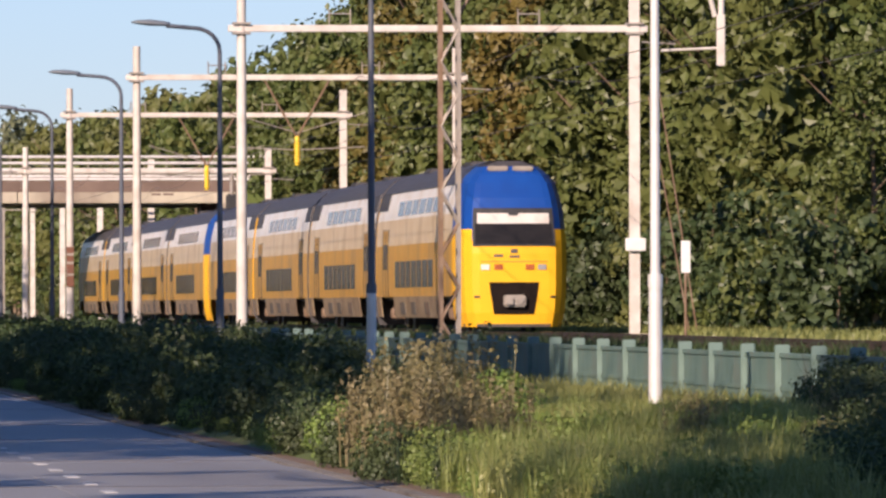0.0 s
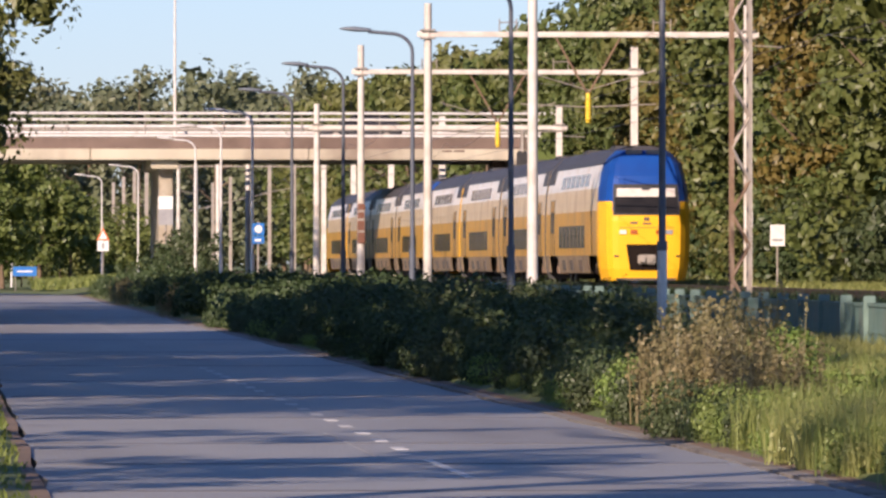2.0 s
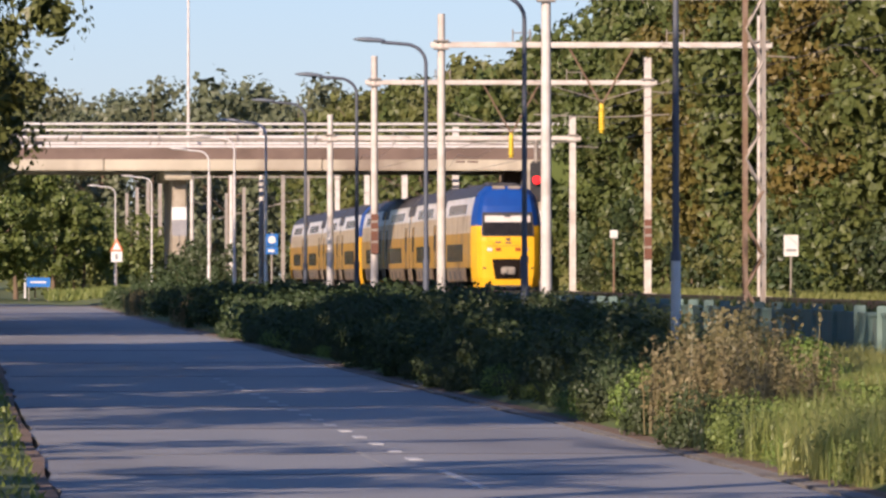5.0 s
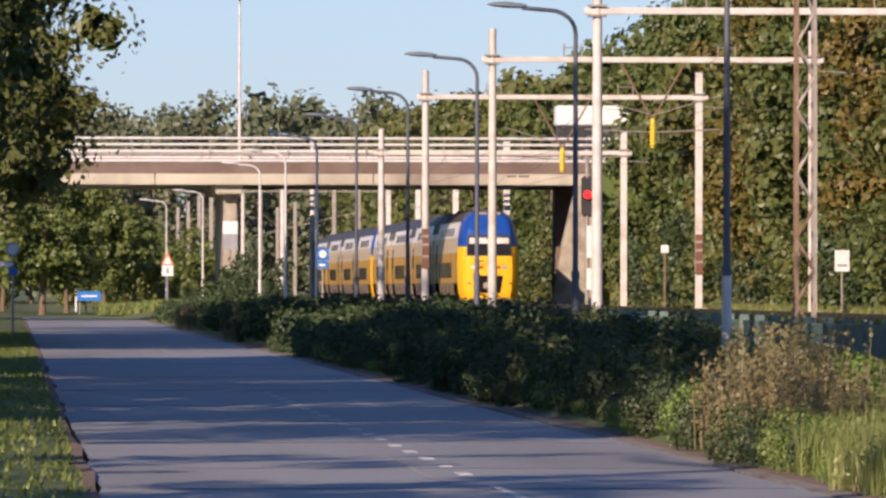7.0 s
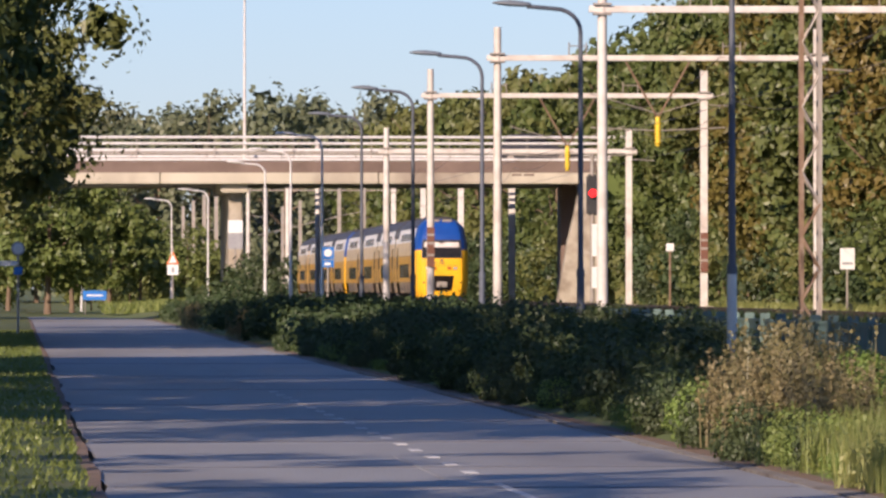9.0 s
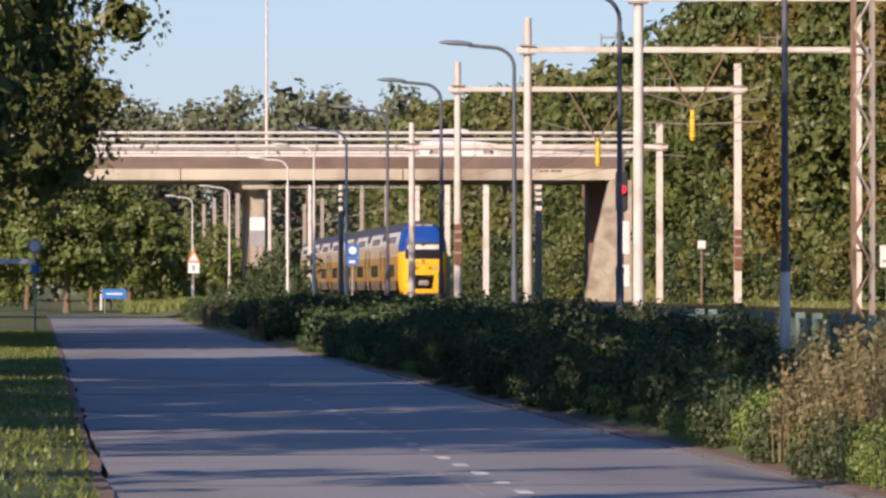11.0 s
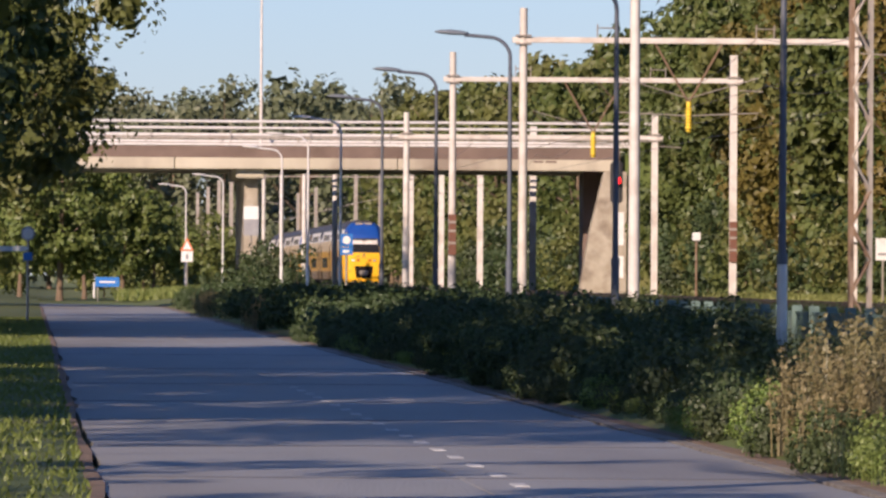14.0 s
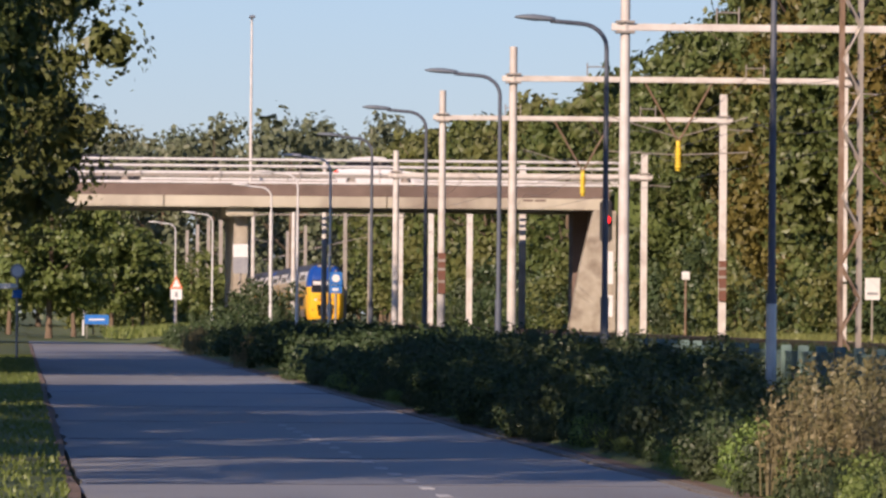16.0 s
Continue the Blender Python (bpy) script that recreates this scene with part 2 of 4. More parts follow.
        bm.faces.new([bm.verts.new(v.co) for v in ring]).material_index = index
    return bm


def B():
    return bmesh.new()


def rail_x(x, y):
    """The railway bears off from the road's line by three millimetres a metre."""
    return x + (y - 225) * 0.003

# ---- ground, road and railway bed ----


def ground():
    """One sheet to the horizon: road level, a rise to the railway bank, flat land behind."""
    xs = [-5000, -400, -40, -8, 0.6, 0.75, 6.8, 7.2, 9.5, 13.2, 14.2, 16, 30, 60, 400, 5000]
    zs = [0.0, 0.0, 0.0, 0.05, 0.03, -0.08, -0.08, 0.05, 0.25, 0.45, 0.72, 0.74, 0.80, 0.85, 0.9, 0.9]
    ys = [-600, -100, -20, 20, 60, 100, 150, 200, 260, 330, 400, 430, 445, 520, 600, 800, 1200, 5000]
    bm = B()
    grid = []
    for y in ys:
        row = []
        for x, z in zip(xs, zs):
            far = max(0.0, min(1.0, (y - 430) / 80)) if 0.6 < x < 7 else 0
            row.append(bm.verts.new((x + (max(0, (y - 225) * 0.003) if x > 13 else 0), y, z if not far else -0.08)))
        grid.append(row)
    for a, b in zip(grid, grid[1:]):
        for i in range(len(xs) - 1):
            bm.faces.new((a[i], a[i + 1], b[i + 1], b[i]))
    return tagged(part("ground", bm, TURF, smooth=True), "rough grass ground with a low railway bank", "ground", kind="structure")


def road_line(s, off):
    """A point of the road: s metres along it, off metres to the right of its centre line. It bends left past the bridge."""
    bend, r = 440.0, 85.0
    if s <= bend:
        return 3.72 + off, s
    a = (s - bend) / r
    return 3.72 - r + (r + off) * math.cos(a), bend + (r + off) * math.sin(a)


def strip(bm, s0, s1, o0, o1, z0, z1, step=8.0, rough=0.0, rng=None):
    n = max(1, math.ceil((s1 - s0) / step))
    rows = []
    for i in range(n + 1):
        s = s0 + (s1 - s0) * i / n
        j0, j1 = ((rng.uniform(-rough, rough), rng.uniform(-rough, rough)) if rough else (0, 0))
        (xa, ya), (xb, yb) = road_line(s, o0 + j0), road_line(s, o1 + j1)
        rows.append([bm.verts.new(v) for v in ((xa, ya, z0), (xa, ya, z1), (xb, yb, z1), (xb, yb, z0))])
    for a, b in zip(rows, rows[1:]):
        for k in range(3):
            bm.faces.new((a[k], a[k + 1], b[k + 1], b[k]))
    bm.faces.new(rows[0])
    bm.faces.new(rows[-1][::-1])
    return bm


def road():
    rng = random.Random(4)
    r = tagged(part("road", strip(B(), -30, 560, -2.97, 2.98, -0.12, 0.0, 3.0, 0.05, rng), ASPHALT), "grey asphalt road with worn edges and faded markings", "road", kind="structure")
    # short dashes of the middle line, and longer near ones
    for s, n, w in [(66.6, 5.8, 0.075)] + [(76.6 + 3.45 * i, 0.9, 0.12) for i in range(18)] + [(141 + 9 * i, 5.5, 0.10) for i in range(26)]:
        part("lane_dash", strip(B(), s, s + n, 0.42 - w / 2, 0.42 + w / 2, -0.02, 0.005, 1.0), ROAD_PAINT if s < 140 else WORN_PAINT, r)
    part("faded_line", strip(B(), 73.0, 84.0, 0.04, 0.09, -0.02, 0.005, 2.0), WORN_PAINT, r, "worn thin road marking")
    # cross joints in the surface
    for s in (58, 62.5, 71, 79, 92, 107, 121, 139, 160, 186, 219, 262, 318):
        part("tar_joint", strip(B(), s, s + 0.35, -2.9, 2.9, -0.02, 0.004, 1.0), surface("tar_joint", (0.12, 0.12, 0.13), (0.16, 0.16, 0.17), 2, 0.7) if s == 58 else bpy.data.materials["tar_joint"], r)
    k = tagged(part("kerb_strip", strip(B(), 40, 450, 3.0, 3.2, -0.12, 0.012, 5.0, 0.05, rng), KERB), "worn concrete road edging half under soil", "kerb", kind="structure")
    tagged(part("soil_strip", strip(B(), 40, 450, 3.21, 3.9, -0.12, 0.018, 5.0, 0.06, rng), DIRT), "bare brown soil along the road edge", "soil", kind="structure")
    tagged(part("verge_edge", strip(B(), 40, 430, -3.3, -3.0, -0.12, 0.03, 6.0, 0.04, rng), DIRT), "crumbling soil edge of the grass verge", "soil", kind="structure")


def railway():
    bm = B()
    prof = [(16.0, 0.70), (16.9, 0.86), (24.9, 0.86), (26.0, 0.74)]
    rows = [[bm.verts.new((rail_x(x, y), y, z)) for x, z in prof] for y in range(-40, 1500, 70)]
    for a, b in zip(rows, rows[1:]):
        for i in range(3):
            bm.faces.new((a[i], a[i + 1], b[i + 1], b[i]))
    tagged(part("ballast_bed", bm, BALLAST), "brown stone ballast bed of two tracks", "ballast", kind="structure")
    for track in (18.5, 23.0):
        t = thing("track", "railway track of worn steel rails on sleepers", "track", group="railway tracks", kind="structure")
        for off in (-0.75, 0.75):
            bm = B()
            for w, z0, z1 in ((0.07, 0.86, 0.88), (0.012, 0.88, 0.97), (0.036, 0.97, 1.0)):
                v = [[bm.verts.new((rail_x(track + off + sx * w, y), y, z)) for sx, z in ((-1, z0), (-1, z1), (1, z1), (1, z0))] for y in (-40, 1400)]
                for k in range(4):
                    bm.faces.new((v[0][k], v[0][(k + 1) % 4], v[1][(k + 1) % 4], v[1][k]))
            part("rail", bm, RAIL_STEEL, t)
        bm = B()
        for i in range(500):
            y = 60 + i * 0.62
            x = rail_x(track, y)
            c = [bm.verts.new((x + sx * 1.25, y + sy * 0.12, z)) for z in (0.84, 0.875) for sx, sy in ((-1, -1), (1, -1), (1, 1), (-1, 1))]
            bm.faces.new(c[4:])
            bm.faces.new((c[0], c[1], c[5], c[4]))
        tagged(part("sleeper_row", bm, BALLAST, t), kind="stuff")


# ---- bridge ----


def bridge():
    b = thing("road_bridge", "concrete road bridge over the tracks with pale steel railings", "bridge", kind="structure")
    y0, y1 = 425.0, 445.0
    x0, x1 = -70.0, 29.3
    part("deck", box(B(), x0, x1, y0 + 0.5, y1 - 0.5, 7.0, 7.93), CONCRETE, b)
    for name, ya, yb in (("fascia", y0, y0 + 0.45), ("far_fascia", y1 - 0.45, y1)):
        # light lower edge beam in lengths with open joints
        for i in range(9):
            xa = x0 + i * (x1 - x0) / 9
            part(name, box(B(), xa + 0.02, xa + (x1 - x0) / 9 - 0.02, ya, yb, 6.90, 7.46, 0.03), CONCRETE, b)
        part("edge_beam", box(B(), x0, x1, ya + 0.10, yb - 0.05, 7.46, 8.04, 0.02), BROWN_CONCRETE, b, "brown weathered edge beam")
    for y in (y0 + 0.18, y1 - 0.2):
        part("kerb_rail", box(B(), x0, x1 + 4, y - 0.07, y + 0.07, 8.06, 8.18, 0.02), LAMP_WHITE, b)
        part("crash_barrier", box(B(), x0, x1 + 5, y + 0.10, y + 0.16, 8.38, 8.64, 0.02), GALV, b, "grey steel crash barrier")
        part("barrier_lip", box(B(), x0, x1 + 5, y + 0.05, y + 0.10, 8.54, 8.65, 0.01), LAMP_WHITE, b)
        for z in (8.93, 9.25):
            part("handrail", tube(B(), [(x0, y, z), (x1 + 6, y, z)], 0.07, 8), LAMP_WHITE, b)
        post = None
        for i in range(26):
            x = x0 + 1 + i * 3.95
            if post is None:
                post = part("railing_post", box(B(), -0.025, 0.025, -0.03, 0.03, 8.03, 9.24), GALV, b)
                post.location = (x, y, 0)
            else:
                again("railing_post", post, pose(x, y, 0), b)
    # pier between the road and the tracks: wall column with a corbelled head
    part("pier_wall", box(B(), 10.73, 11.42, y0 + 1.5, y1 - 1.0, -0.1, 6.5, 0.05), WEATHERED, b)
    part("pier_head", box(B(), 10.3, 11.7, y0 + 0.5, y1 - 0.5, 6.45, 7.02, 0.06), CONCRETE, b)
    for dx in (-25.0, -55.0):
        part("pier", box(B(), 10.3 + dx, 11.4 + dx, y0 + 0.9, y1 - 0.8, -0.1, 7.0, 0.05), CONCRETE, b)
    # abutment with a sloping wing wall
    bm = B()
    pr = [(27.2, 0.5), (29.6, 0.5), (29.6, 6.88), (28.5, 6.88), (28.2, 5.7), (27.8, 4.0)]
    v0, v1 = ([bm.verts.new((x, y, z)) for x, z in pr] for y in (y0 - 0.6, y0 + 0.4))
    bm.faces.new(v0[::-1]), bm.faces.new(v1)
    for k in range(len(pr)):
        bm.faces.new((v0[k], v0[(k + 1) % len(pr)], v1[(k + 1) % len(pr)], v1[k]))
    bmesh.ops.recalc_face_normals(bm, faces=bm.faces)
    part("wing_wall", bm, WEATHERED, b, "pale stained sloping wing wall")
    part("abutment", box(B(), 28.6, 34, y0 + 4.0, y1, 0.5, 7.0), BROWN_CONCRETE, b)
    # The dark brown puts some of the deck's shade into this column.
    part("bearing_column", box(B(), 27.9, 28.6, y0 + 6.0, y0 + 7.0, 0.5, 7.0, 0.05), BROWN_CONCRETE, b)
    # embankment that carries the road on
    for xa, xb in ((25.0, 25.5), (25.6, 26.15)):
        part("writing_bar", box(B(), xa, xb, y0 - 0.004, y0 + 0.02, 7.30, 7.40), BROWN_CONCRETE, b)
    part("embankment", box(B(), 29.6, 90, y0 + 0.6, y1 + 3, 0.5, 7.9), TURF, b, "grass embankment behind the abutment")
    # tall lamp mast on the far side of the deck
    m = thing("mast_light", "tall thin pale lighting mast on the bridge", "street lamp", pose(12.0, 443.8, 7.93))
    part("pole", tube(B(), [(0, 0, 0), (0, 0, 3), (0, 0, 9.0)], [0.09, 0.075, 0.05], 8), WHITE_STEEL, m)
    part("lamp_head", box(B(), -0.15, 0.15, -1.2, 0.1, 8.95, 9.09, 0.03), LAMP_HEAD, m)
    part("foot_plate", box(B(), -0.2, 0.2, -0.2, 0.2, 0.0, 0.05, 0.01), GALV, m)


# ---- railway masts, portals and wires ----


def h_mast(bm, x, z0, z1, w=0.11):
    """A rolled H section mast."""
    t = 0.014
    out = [(-w, -w), (w, -w), (w, -w + 2 * t), (t, -w + 2 * t), (t, w - 2 * t), (w, w - 2 * t), (w, w), (-w, w), (-w, w - 2 * t), (-t, w - 2 * t), (-t, -w + 2 * t), (-w, -w + 2 * t)]
    lo, hi = ([bm.verts.new((x + a, b, z)) for a, b in out] for z in (z0, z1))
    bm.faces.new(lo[::-1]), bm.faces.new(hi)
    for k in range(12):
        bm.faces.new((lo[k], lo[(k + 1) % 12], hi[(k + 1) % 12], hi[k]))
    return bm


def round_mast(bm, z0, z1, r0=0.15, r1=0.12):
    return tube(bm, [(0, 0, z0), (0, 0, (z0 + z1) / 2), (0, 0, z1)], [r0, (r0 + r1) / 2, r1], 12)


def hanger(p, x, z, fat=True):
    """V-shaped drop tubes in the middle of a portal with a yellow insulator and two registration arms."""
    part("drop_tube", tube(B(), [(x - 1.05, 0, z - 0.1), (x, 0, z - 1.95)], 0.035, 8), RUSTY, p)
    part("drop_tube", tube(B(), [(x + 1.05, 0, z - 0.1), (x, 0, z - 1.95)], 0.035, 8), RUSTY, p)
    zs, rs = [z - 1.9], [0.075]
    for i in range(7):
        for dz, r in ((0.0, 0.075), (0.01, 0.11), (0.05, 0.11), (0.06, 0.075)):
            zs.append(z - 2.1 - i * 0.1 - dz)
            rs.append(r)
    bm = tube(B(), [(x, 0, v) for v in zs + [z - 2.85]], rs + [0.075], 10)
    part("insulator", bm, YELLOW_PAINT if fat else RUSTY, p, "yellow insulator" if fat else "brown insulator")
    for s in (-1, 1):
        bm = tube(B(), [(x, 0, z - 2.35), (x + s * 2.2, 0, z - 2.25)], 0.022, 6)
        tube(bm, [(x, 0, z - 1.8), (x + s * 2.2, 0, z - 1.15)], 0.018, 6)
        part("registration_arm", bm, GALV, p)


def insulator_frames(p, xs, z):
    for x in xs:
        bm = tube(B(), [(x - 0.28, 0, z), (x - 0.28, 0, z + 0.42)], 0.022, 6)
        tube(bm, [(x + 0.28, 0, z), (x + 0.28, 0, z + 0.42)], 0.022, 6)
        tube(bm, [(x - 0.3, 0, z + 0.30), (x + 0.3, 0, z + 0.30)], 0.02, 6)
        part("feeder_bracket", bm, GALV, p)


def portal(y, z, left="round", right="h", arms=True, far=False):
    base = 0.70
    p = thing("catenary_portal", "pale steel catenary portal spanning two railway tracks", "catenary portal", pose(rail_x(20.6, y), y, 0), group="catenary portals along the line")
    xl, xr = -5.2, 5.2
    if left == "round":
        o = part("mast", round_mast(B(), base, z + 1.0), WHITE_STEEL, p)
        o.location = (xl, 0, 0)
    else:
        part("mast", h_mast(B(), xl, base, z + 1.0), WHITE_STEEL, p)
    if right:
        part("mast", h_mast(B(), xr, base, z + 0.95, 0.17 if far else 0.13), WHITE_STEEL, p)
    h = 0.05 if far else 0.09
    part("beam", box(B(), xl - 0.35, xr + 0.35, -h, h, z - h, z + h, 0.015), GALV if far else WHITE_STEEL, p)
    for x in (xl, xr):
        bm = box(B(), x - 0.24, x + 0.24, -0.20, 0.20, z - 0.16, z - 0.10, 0.01)
        box(bm, x - 0.24, x + 0.24, -0.20, 0.20, z + 0.10, z + 0.16, 0.01)
        part("clamp", bm, GALV, p)
        part("footing", box(B(), x - 0.35, x + 0.35, -0.35, 0.35, 0.5, 0.95, 0.04), CONCRETE, p)
    if arms and y > 230:
        hanger(p, 0.0, z)
    if arms:
        insulator_frames(p, (-2.6, 2.4), z + 0.09)
    if not far:
        part("brace", tube(B(), [(xr + 0.2, 0, z - 0.35), (xr + 1.1, 0, z - 0.40)], 0.025, 6), GALV, p)
    return p


def lattice_portal():
    """The near portal: a riveted lattice mast; its beam lies above the view."""
    y, z = 161.0, 10.6
    p = thing("catenary_portal", "old lattice mast of a catenary portal, rust brown and pale", "catenary portal", pose(rail_x(20.6, y), y, 0), group="catenary portals along the line")
    xl, w = -5.2, 0.17
    for sx in (-1, 1):
        for sy in (-1, 1):
            part("corner_bar", box(B(), xl + sx * w - 0.035, xl + sx * w + 0.035, sy * w - 0.035, sy * w + 0.035, 0.6, z + 1.2), RUSTY if sx < 0 else GALV, p)
    step = 0.62
    for i in range(17):
        z0 = 0.8 + i * step
        for sy in (-1, 1):
            s = 1 if i % 2 else -1
            bm = tube(B(), [(xl - s * w, sy * (w + 0.02), z0), (xl + s * w, sy * (w + 0.02), z0 + step)], 0.024, 6)
            part("lattice_bar", bm, RUSTY if i < 4 else GALV, p)
    part("beam", box(B(), xl - 0.4, 5.6, -0.1, 0.1, z - 0.12, z + 0.12, 0.02), WHITE_STEEL, p)
    part("mast", h_mast(B(), 5.2, 0.7, z + 1, 0.13), GALV, p)
    part("footing", box(B(), xl - 0.5, xl + 0.5, -0.5, 0.5, 0.4, 0.85, 0.05), CONCRETE, p)
    part("tie_bar", tube(B(), [(xl + 0.2, 0, 7.3), (xl + 1.2, 0, 9.0)], 0.03, 6), RUSTY, p)
    # forked drop support in the middle
    bm = tube(B(), [(-0.9, 0, z - 0.1), (-0.05, 0, z - 3.35)], 0.05, 8)
    part("drop_tube", bm, WHITE_STEEL, p)
    part("drop_tube", tube(B(), [(0.1, 0, z - 0.1), (0.06, 0, z - 4.3)], 0.06, 8), WHITE_STEEL, p)
    part("drop_post", box(B(), -0.02, 0.14, -0.07, 0.07, z - 4.3, z - 3.3, 0.02), WHITE_STEEL, p)
    part("registration_arm", tube(B(), [(0.05, 0, z - 3.95), (-1.1, 0, z - 4.0)], 0.028, 6), WHITE_STEEL, p)


def overhead_wires():
    for track in (18.5, 23.0):
        for z, r, name in ((6.45, 0.008, "contact_wire"), (7.75, 0.008, "messenger_wire")):
            bm = B()
            ys = [100, 161, 221, 272, 319, 360, 405, 450, 505, 555, 602, 658, 712, 765]
            pts = []
            for a, b in zip(ys, ys[1:]):
                for k in range(6):
                    f = k / 6
                    sag = 0.75 * 4 * f * (1 - f) if name == "messenger_wire" and a != 405 else 0
                    pts.append((rail_x(track, a + (b - a) * f), a + (b - a) * f, z - sag - (0.9 if z > 7 and 380 < a < 460 else 0)))
            tube(bm, pts, r, 5)
            tagged(part(name, bm, WIRE), "thin dark overhead railway wire", "overhead wire", "overhead wires")


# ---- street lamps ----


def street_lamp(x, y, paint, turn=0, foot=None):
    """A tapered post with a swept arm over the road and a flat head."""
    l = thing("street_lamp", "grey metal street lamp with a curved arm and flat head", "street lamp", pose(x, y, 0.17, 0, 0, turn), group="street lamps along the road")
    part("lower_post", tube(B(), [(0, 0, -0.3), (0, 0, 0.9), (0, 0, 1.85)], [0.085, 0.085, 0.08], 12), foot or paint, l)
    arc = [(-0.55 + 0.55 * math.cos(a), 0, 6.95 + 0.5 * math.sin(a)) for a in [radians(v) for v in range(0, 91, 15)]]
    part("upper_post", tube(B(), [(0, 0, 1.8), (0, 0, 4.5)] + arc + [(-1.15, 0, 7.5)], [0.062, 0.055] + [0.045] * (len(arc) + 1), 12), paint, l)
    part("collar", tube(B(), [(0, 0, 1.74), (0, 0, 1.9)], 0.09, 12), paint, l)
    bm = B()
    pr = [(-1.05, 0.05, 0.05), (-1.2, 0.10, 0.075), (-1.5, 0.14, 0.09), (-1.75, 0.12, 0.06), (-1.88, 0.05, 0.02)]
    rings = []
    for px, w, h in pr:
        zc = 7.52 + (-px - 1.05) * 0.06
        rings.append([bm.verts.new((px, w * math.cos(a), zc + (h if math.sin(a) > 0 else h * 0.55) * math.sin(a))) for a in [k * math.tau / 10 for k in range(10)]])
    for a, b in zip(rings, rings[1:]):
        for k in range(10):
            bm.faces.new((a[k], a[(k + 1) % 10], b[(k + 1) % 10], b[k]))
    bm.faces.new(rings[0]), bm.faces.new(rings[-1][::-1])
    bmesh.ops.recalc_face_normals(bm, faces=bm.faces)
    # Shaded posts get a darkened head, sunlit ones a pale head.
    part("lamp_head", bm, LAMP_HEAD if paint == LAMP_SHADED else paint, l, smooth=True)
    return l

# ---- the train ----
PROFILE = [(1.36, 0.12), (1.45, 0.5), (1.50, 1.05), (1.51, 1.9), (1.50, 2.5), (1.46, 3.2), (1.32, 3.95), (1.06, 4.30), (0.80, 4.50), (0.45, 4.61), (0.0, 4.66)]


def half_width(z):
    for (w0, z0), (w1, z1) in zip(PROFILE, PROFILE[1:]):
        if z <= z1:
            return w0 + (w1 - w0) * max(0, (z - z0)) / (z1 - z0)
    return 0.0


def nose_y(u, z):
    """How far back the nose stands at the share u of its half width and the height z."""
    back = 0.22 * max(0, 0.8 - z) ** 2 + 0.42 * max(0, z - 2.35) + 0.22 * max(0, z - 3.7) + 0.6 * max(0, z - 4.3)
    return back + 0.10 * u * u + 2.0 * max(0, abs(u) - 0.74) + 3.0 * max(0, abs(u) - 0.9)


def nose_patch(bm, u0, u1, z0, z1, lift, nu=8, nz=4, pinch=0.0):
    """A panel that follows the nose, lift metres proud of it; pinch narrows it towards its foot."""
    g = []
    for j in range(nz + 1):
        z = z0 + (z1 - z0) * j / nz
        k = 1 - pinch * (1 - j / nz)
        um = (u0 + u1) / 2
        g.append([bm.verts.new(((um + (u0 + (u1 - u0) * i / nu - um) * k) * max(half_width(z), 0.2), nose_y(u0 + (u1 - u0) * i / nu, z) - lift, z)) for i in range(nu + 1)])
    for a, b in zip(g, g[1:]):
        for i in range(nu):
            bm.faces.new((a[i], a[i + 1], b[i + 1], b[i]))
    r = bmesh.ops.extrude_face_region(bm, geom=list(bm.faces))
    bmesh.ops.translate(bm, vec=(0, lift + 0.05, 0), verts=[v for v in r["geom"] if isinstance(v, bmesh.types.BMVert)])
    bmesh.ops.recalc_face_normals(bm, faces=bm.faces)
    return bm


CAR = 27.1
BODY_MATS = [TRAIN_SHADED_YELLOW, TRAIN_WHITE, TRAIN_ROOF, TRAIN_SKIRT, TRAIN_YELLOW, TRAIN_BLUE, TRAIN_SHEEN]


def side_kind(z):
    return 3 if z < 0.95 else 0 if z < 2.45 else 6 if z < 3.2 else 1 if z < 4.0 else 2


def car_shell(nosed):
    """The car's skin, from y = 0 to CAR; with a cab nose at y = 0 if nosed."""
    bm = B()
    zs = [0.12, 0.5, 0.95, 1.3, 1.7, 2.1, 2.45, 2.75, 3.2, 3.6, 4.0, 4.22, 4.45, 4.60]
    ring_at = [(half_width(z), z) for z in zs] + [(0.0, 4.65)] + [(-half_width(z), z) for z in zs[::-1]]
    ys = [2.0, 3.2, CAR - 0.45] if nosed else [0.45, 2.0, CAR - 0.45]
    rings = []
    if nosed:
        rings.append([bm.verts.new((x, nose_y(1.0 if z < 4.6 else 0.4, z), z)) for x, z in ring_at])
    for y in ys:
        rings.append([bm.verts.new((x, y if z < 4.5 or not nosed else max(y, 2.2), z)) for x, z in ring_at])
    for r, (a, b) in enumerate(zip(rings, rings[1:])):
        for k in range(len(ring_at) - 1):
            z = (ring_at[k][1] + ring_at[k + 1][1]) / 2
            if z < 0.95 and not (nosed and r == 0):
                continue
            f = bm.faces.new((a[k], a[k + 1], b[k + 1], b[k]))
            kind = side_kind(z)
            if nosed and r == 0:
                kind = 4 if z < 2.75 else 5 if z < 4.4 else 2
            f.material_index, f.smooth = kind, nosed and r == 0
    bm.faces.new(rings[-1]).material_index = 2
    if nosed:
        nu = 16
        g = []
        for z in zs:
            w = half_width(z)
            row = []
            for i in range(nu + 1):
                u = -1 + 2 * i / nu
                row.append(bm.verts.new((u * w, nose_y(u, z), z)))
            g.append(row)
        for a, b in zip(g, g[1:]):
            for i in range(nu):
                f = bm.faces.new((a[i], a[i + 1], b[i + 1], b[i]))
                z, u = (a[i].co.z + b[i].co.z) / 2, abs(-1 + 2 * (i + 0.5) / nu)
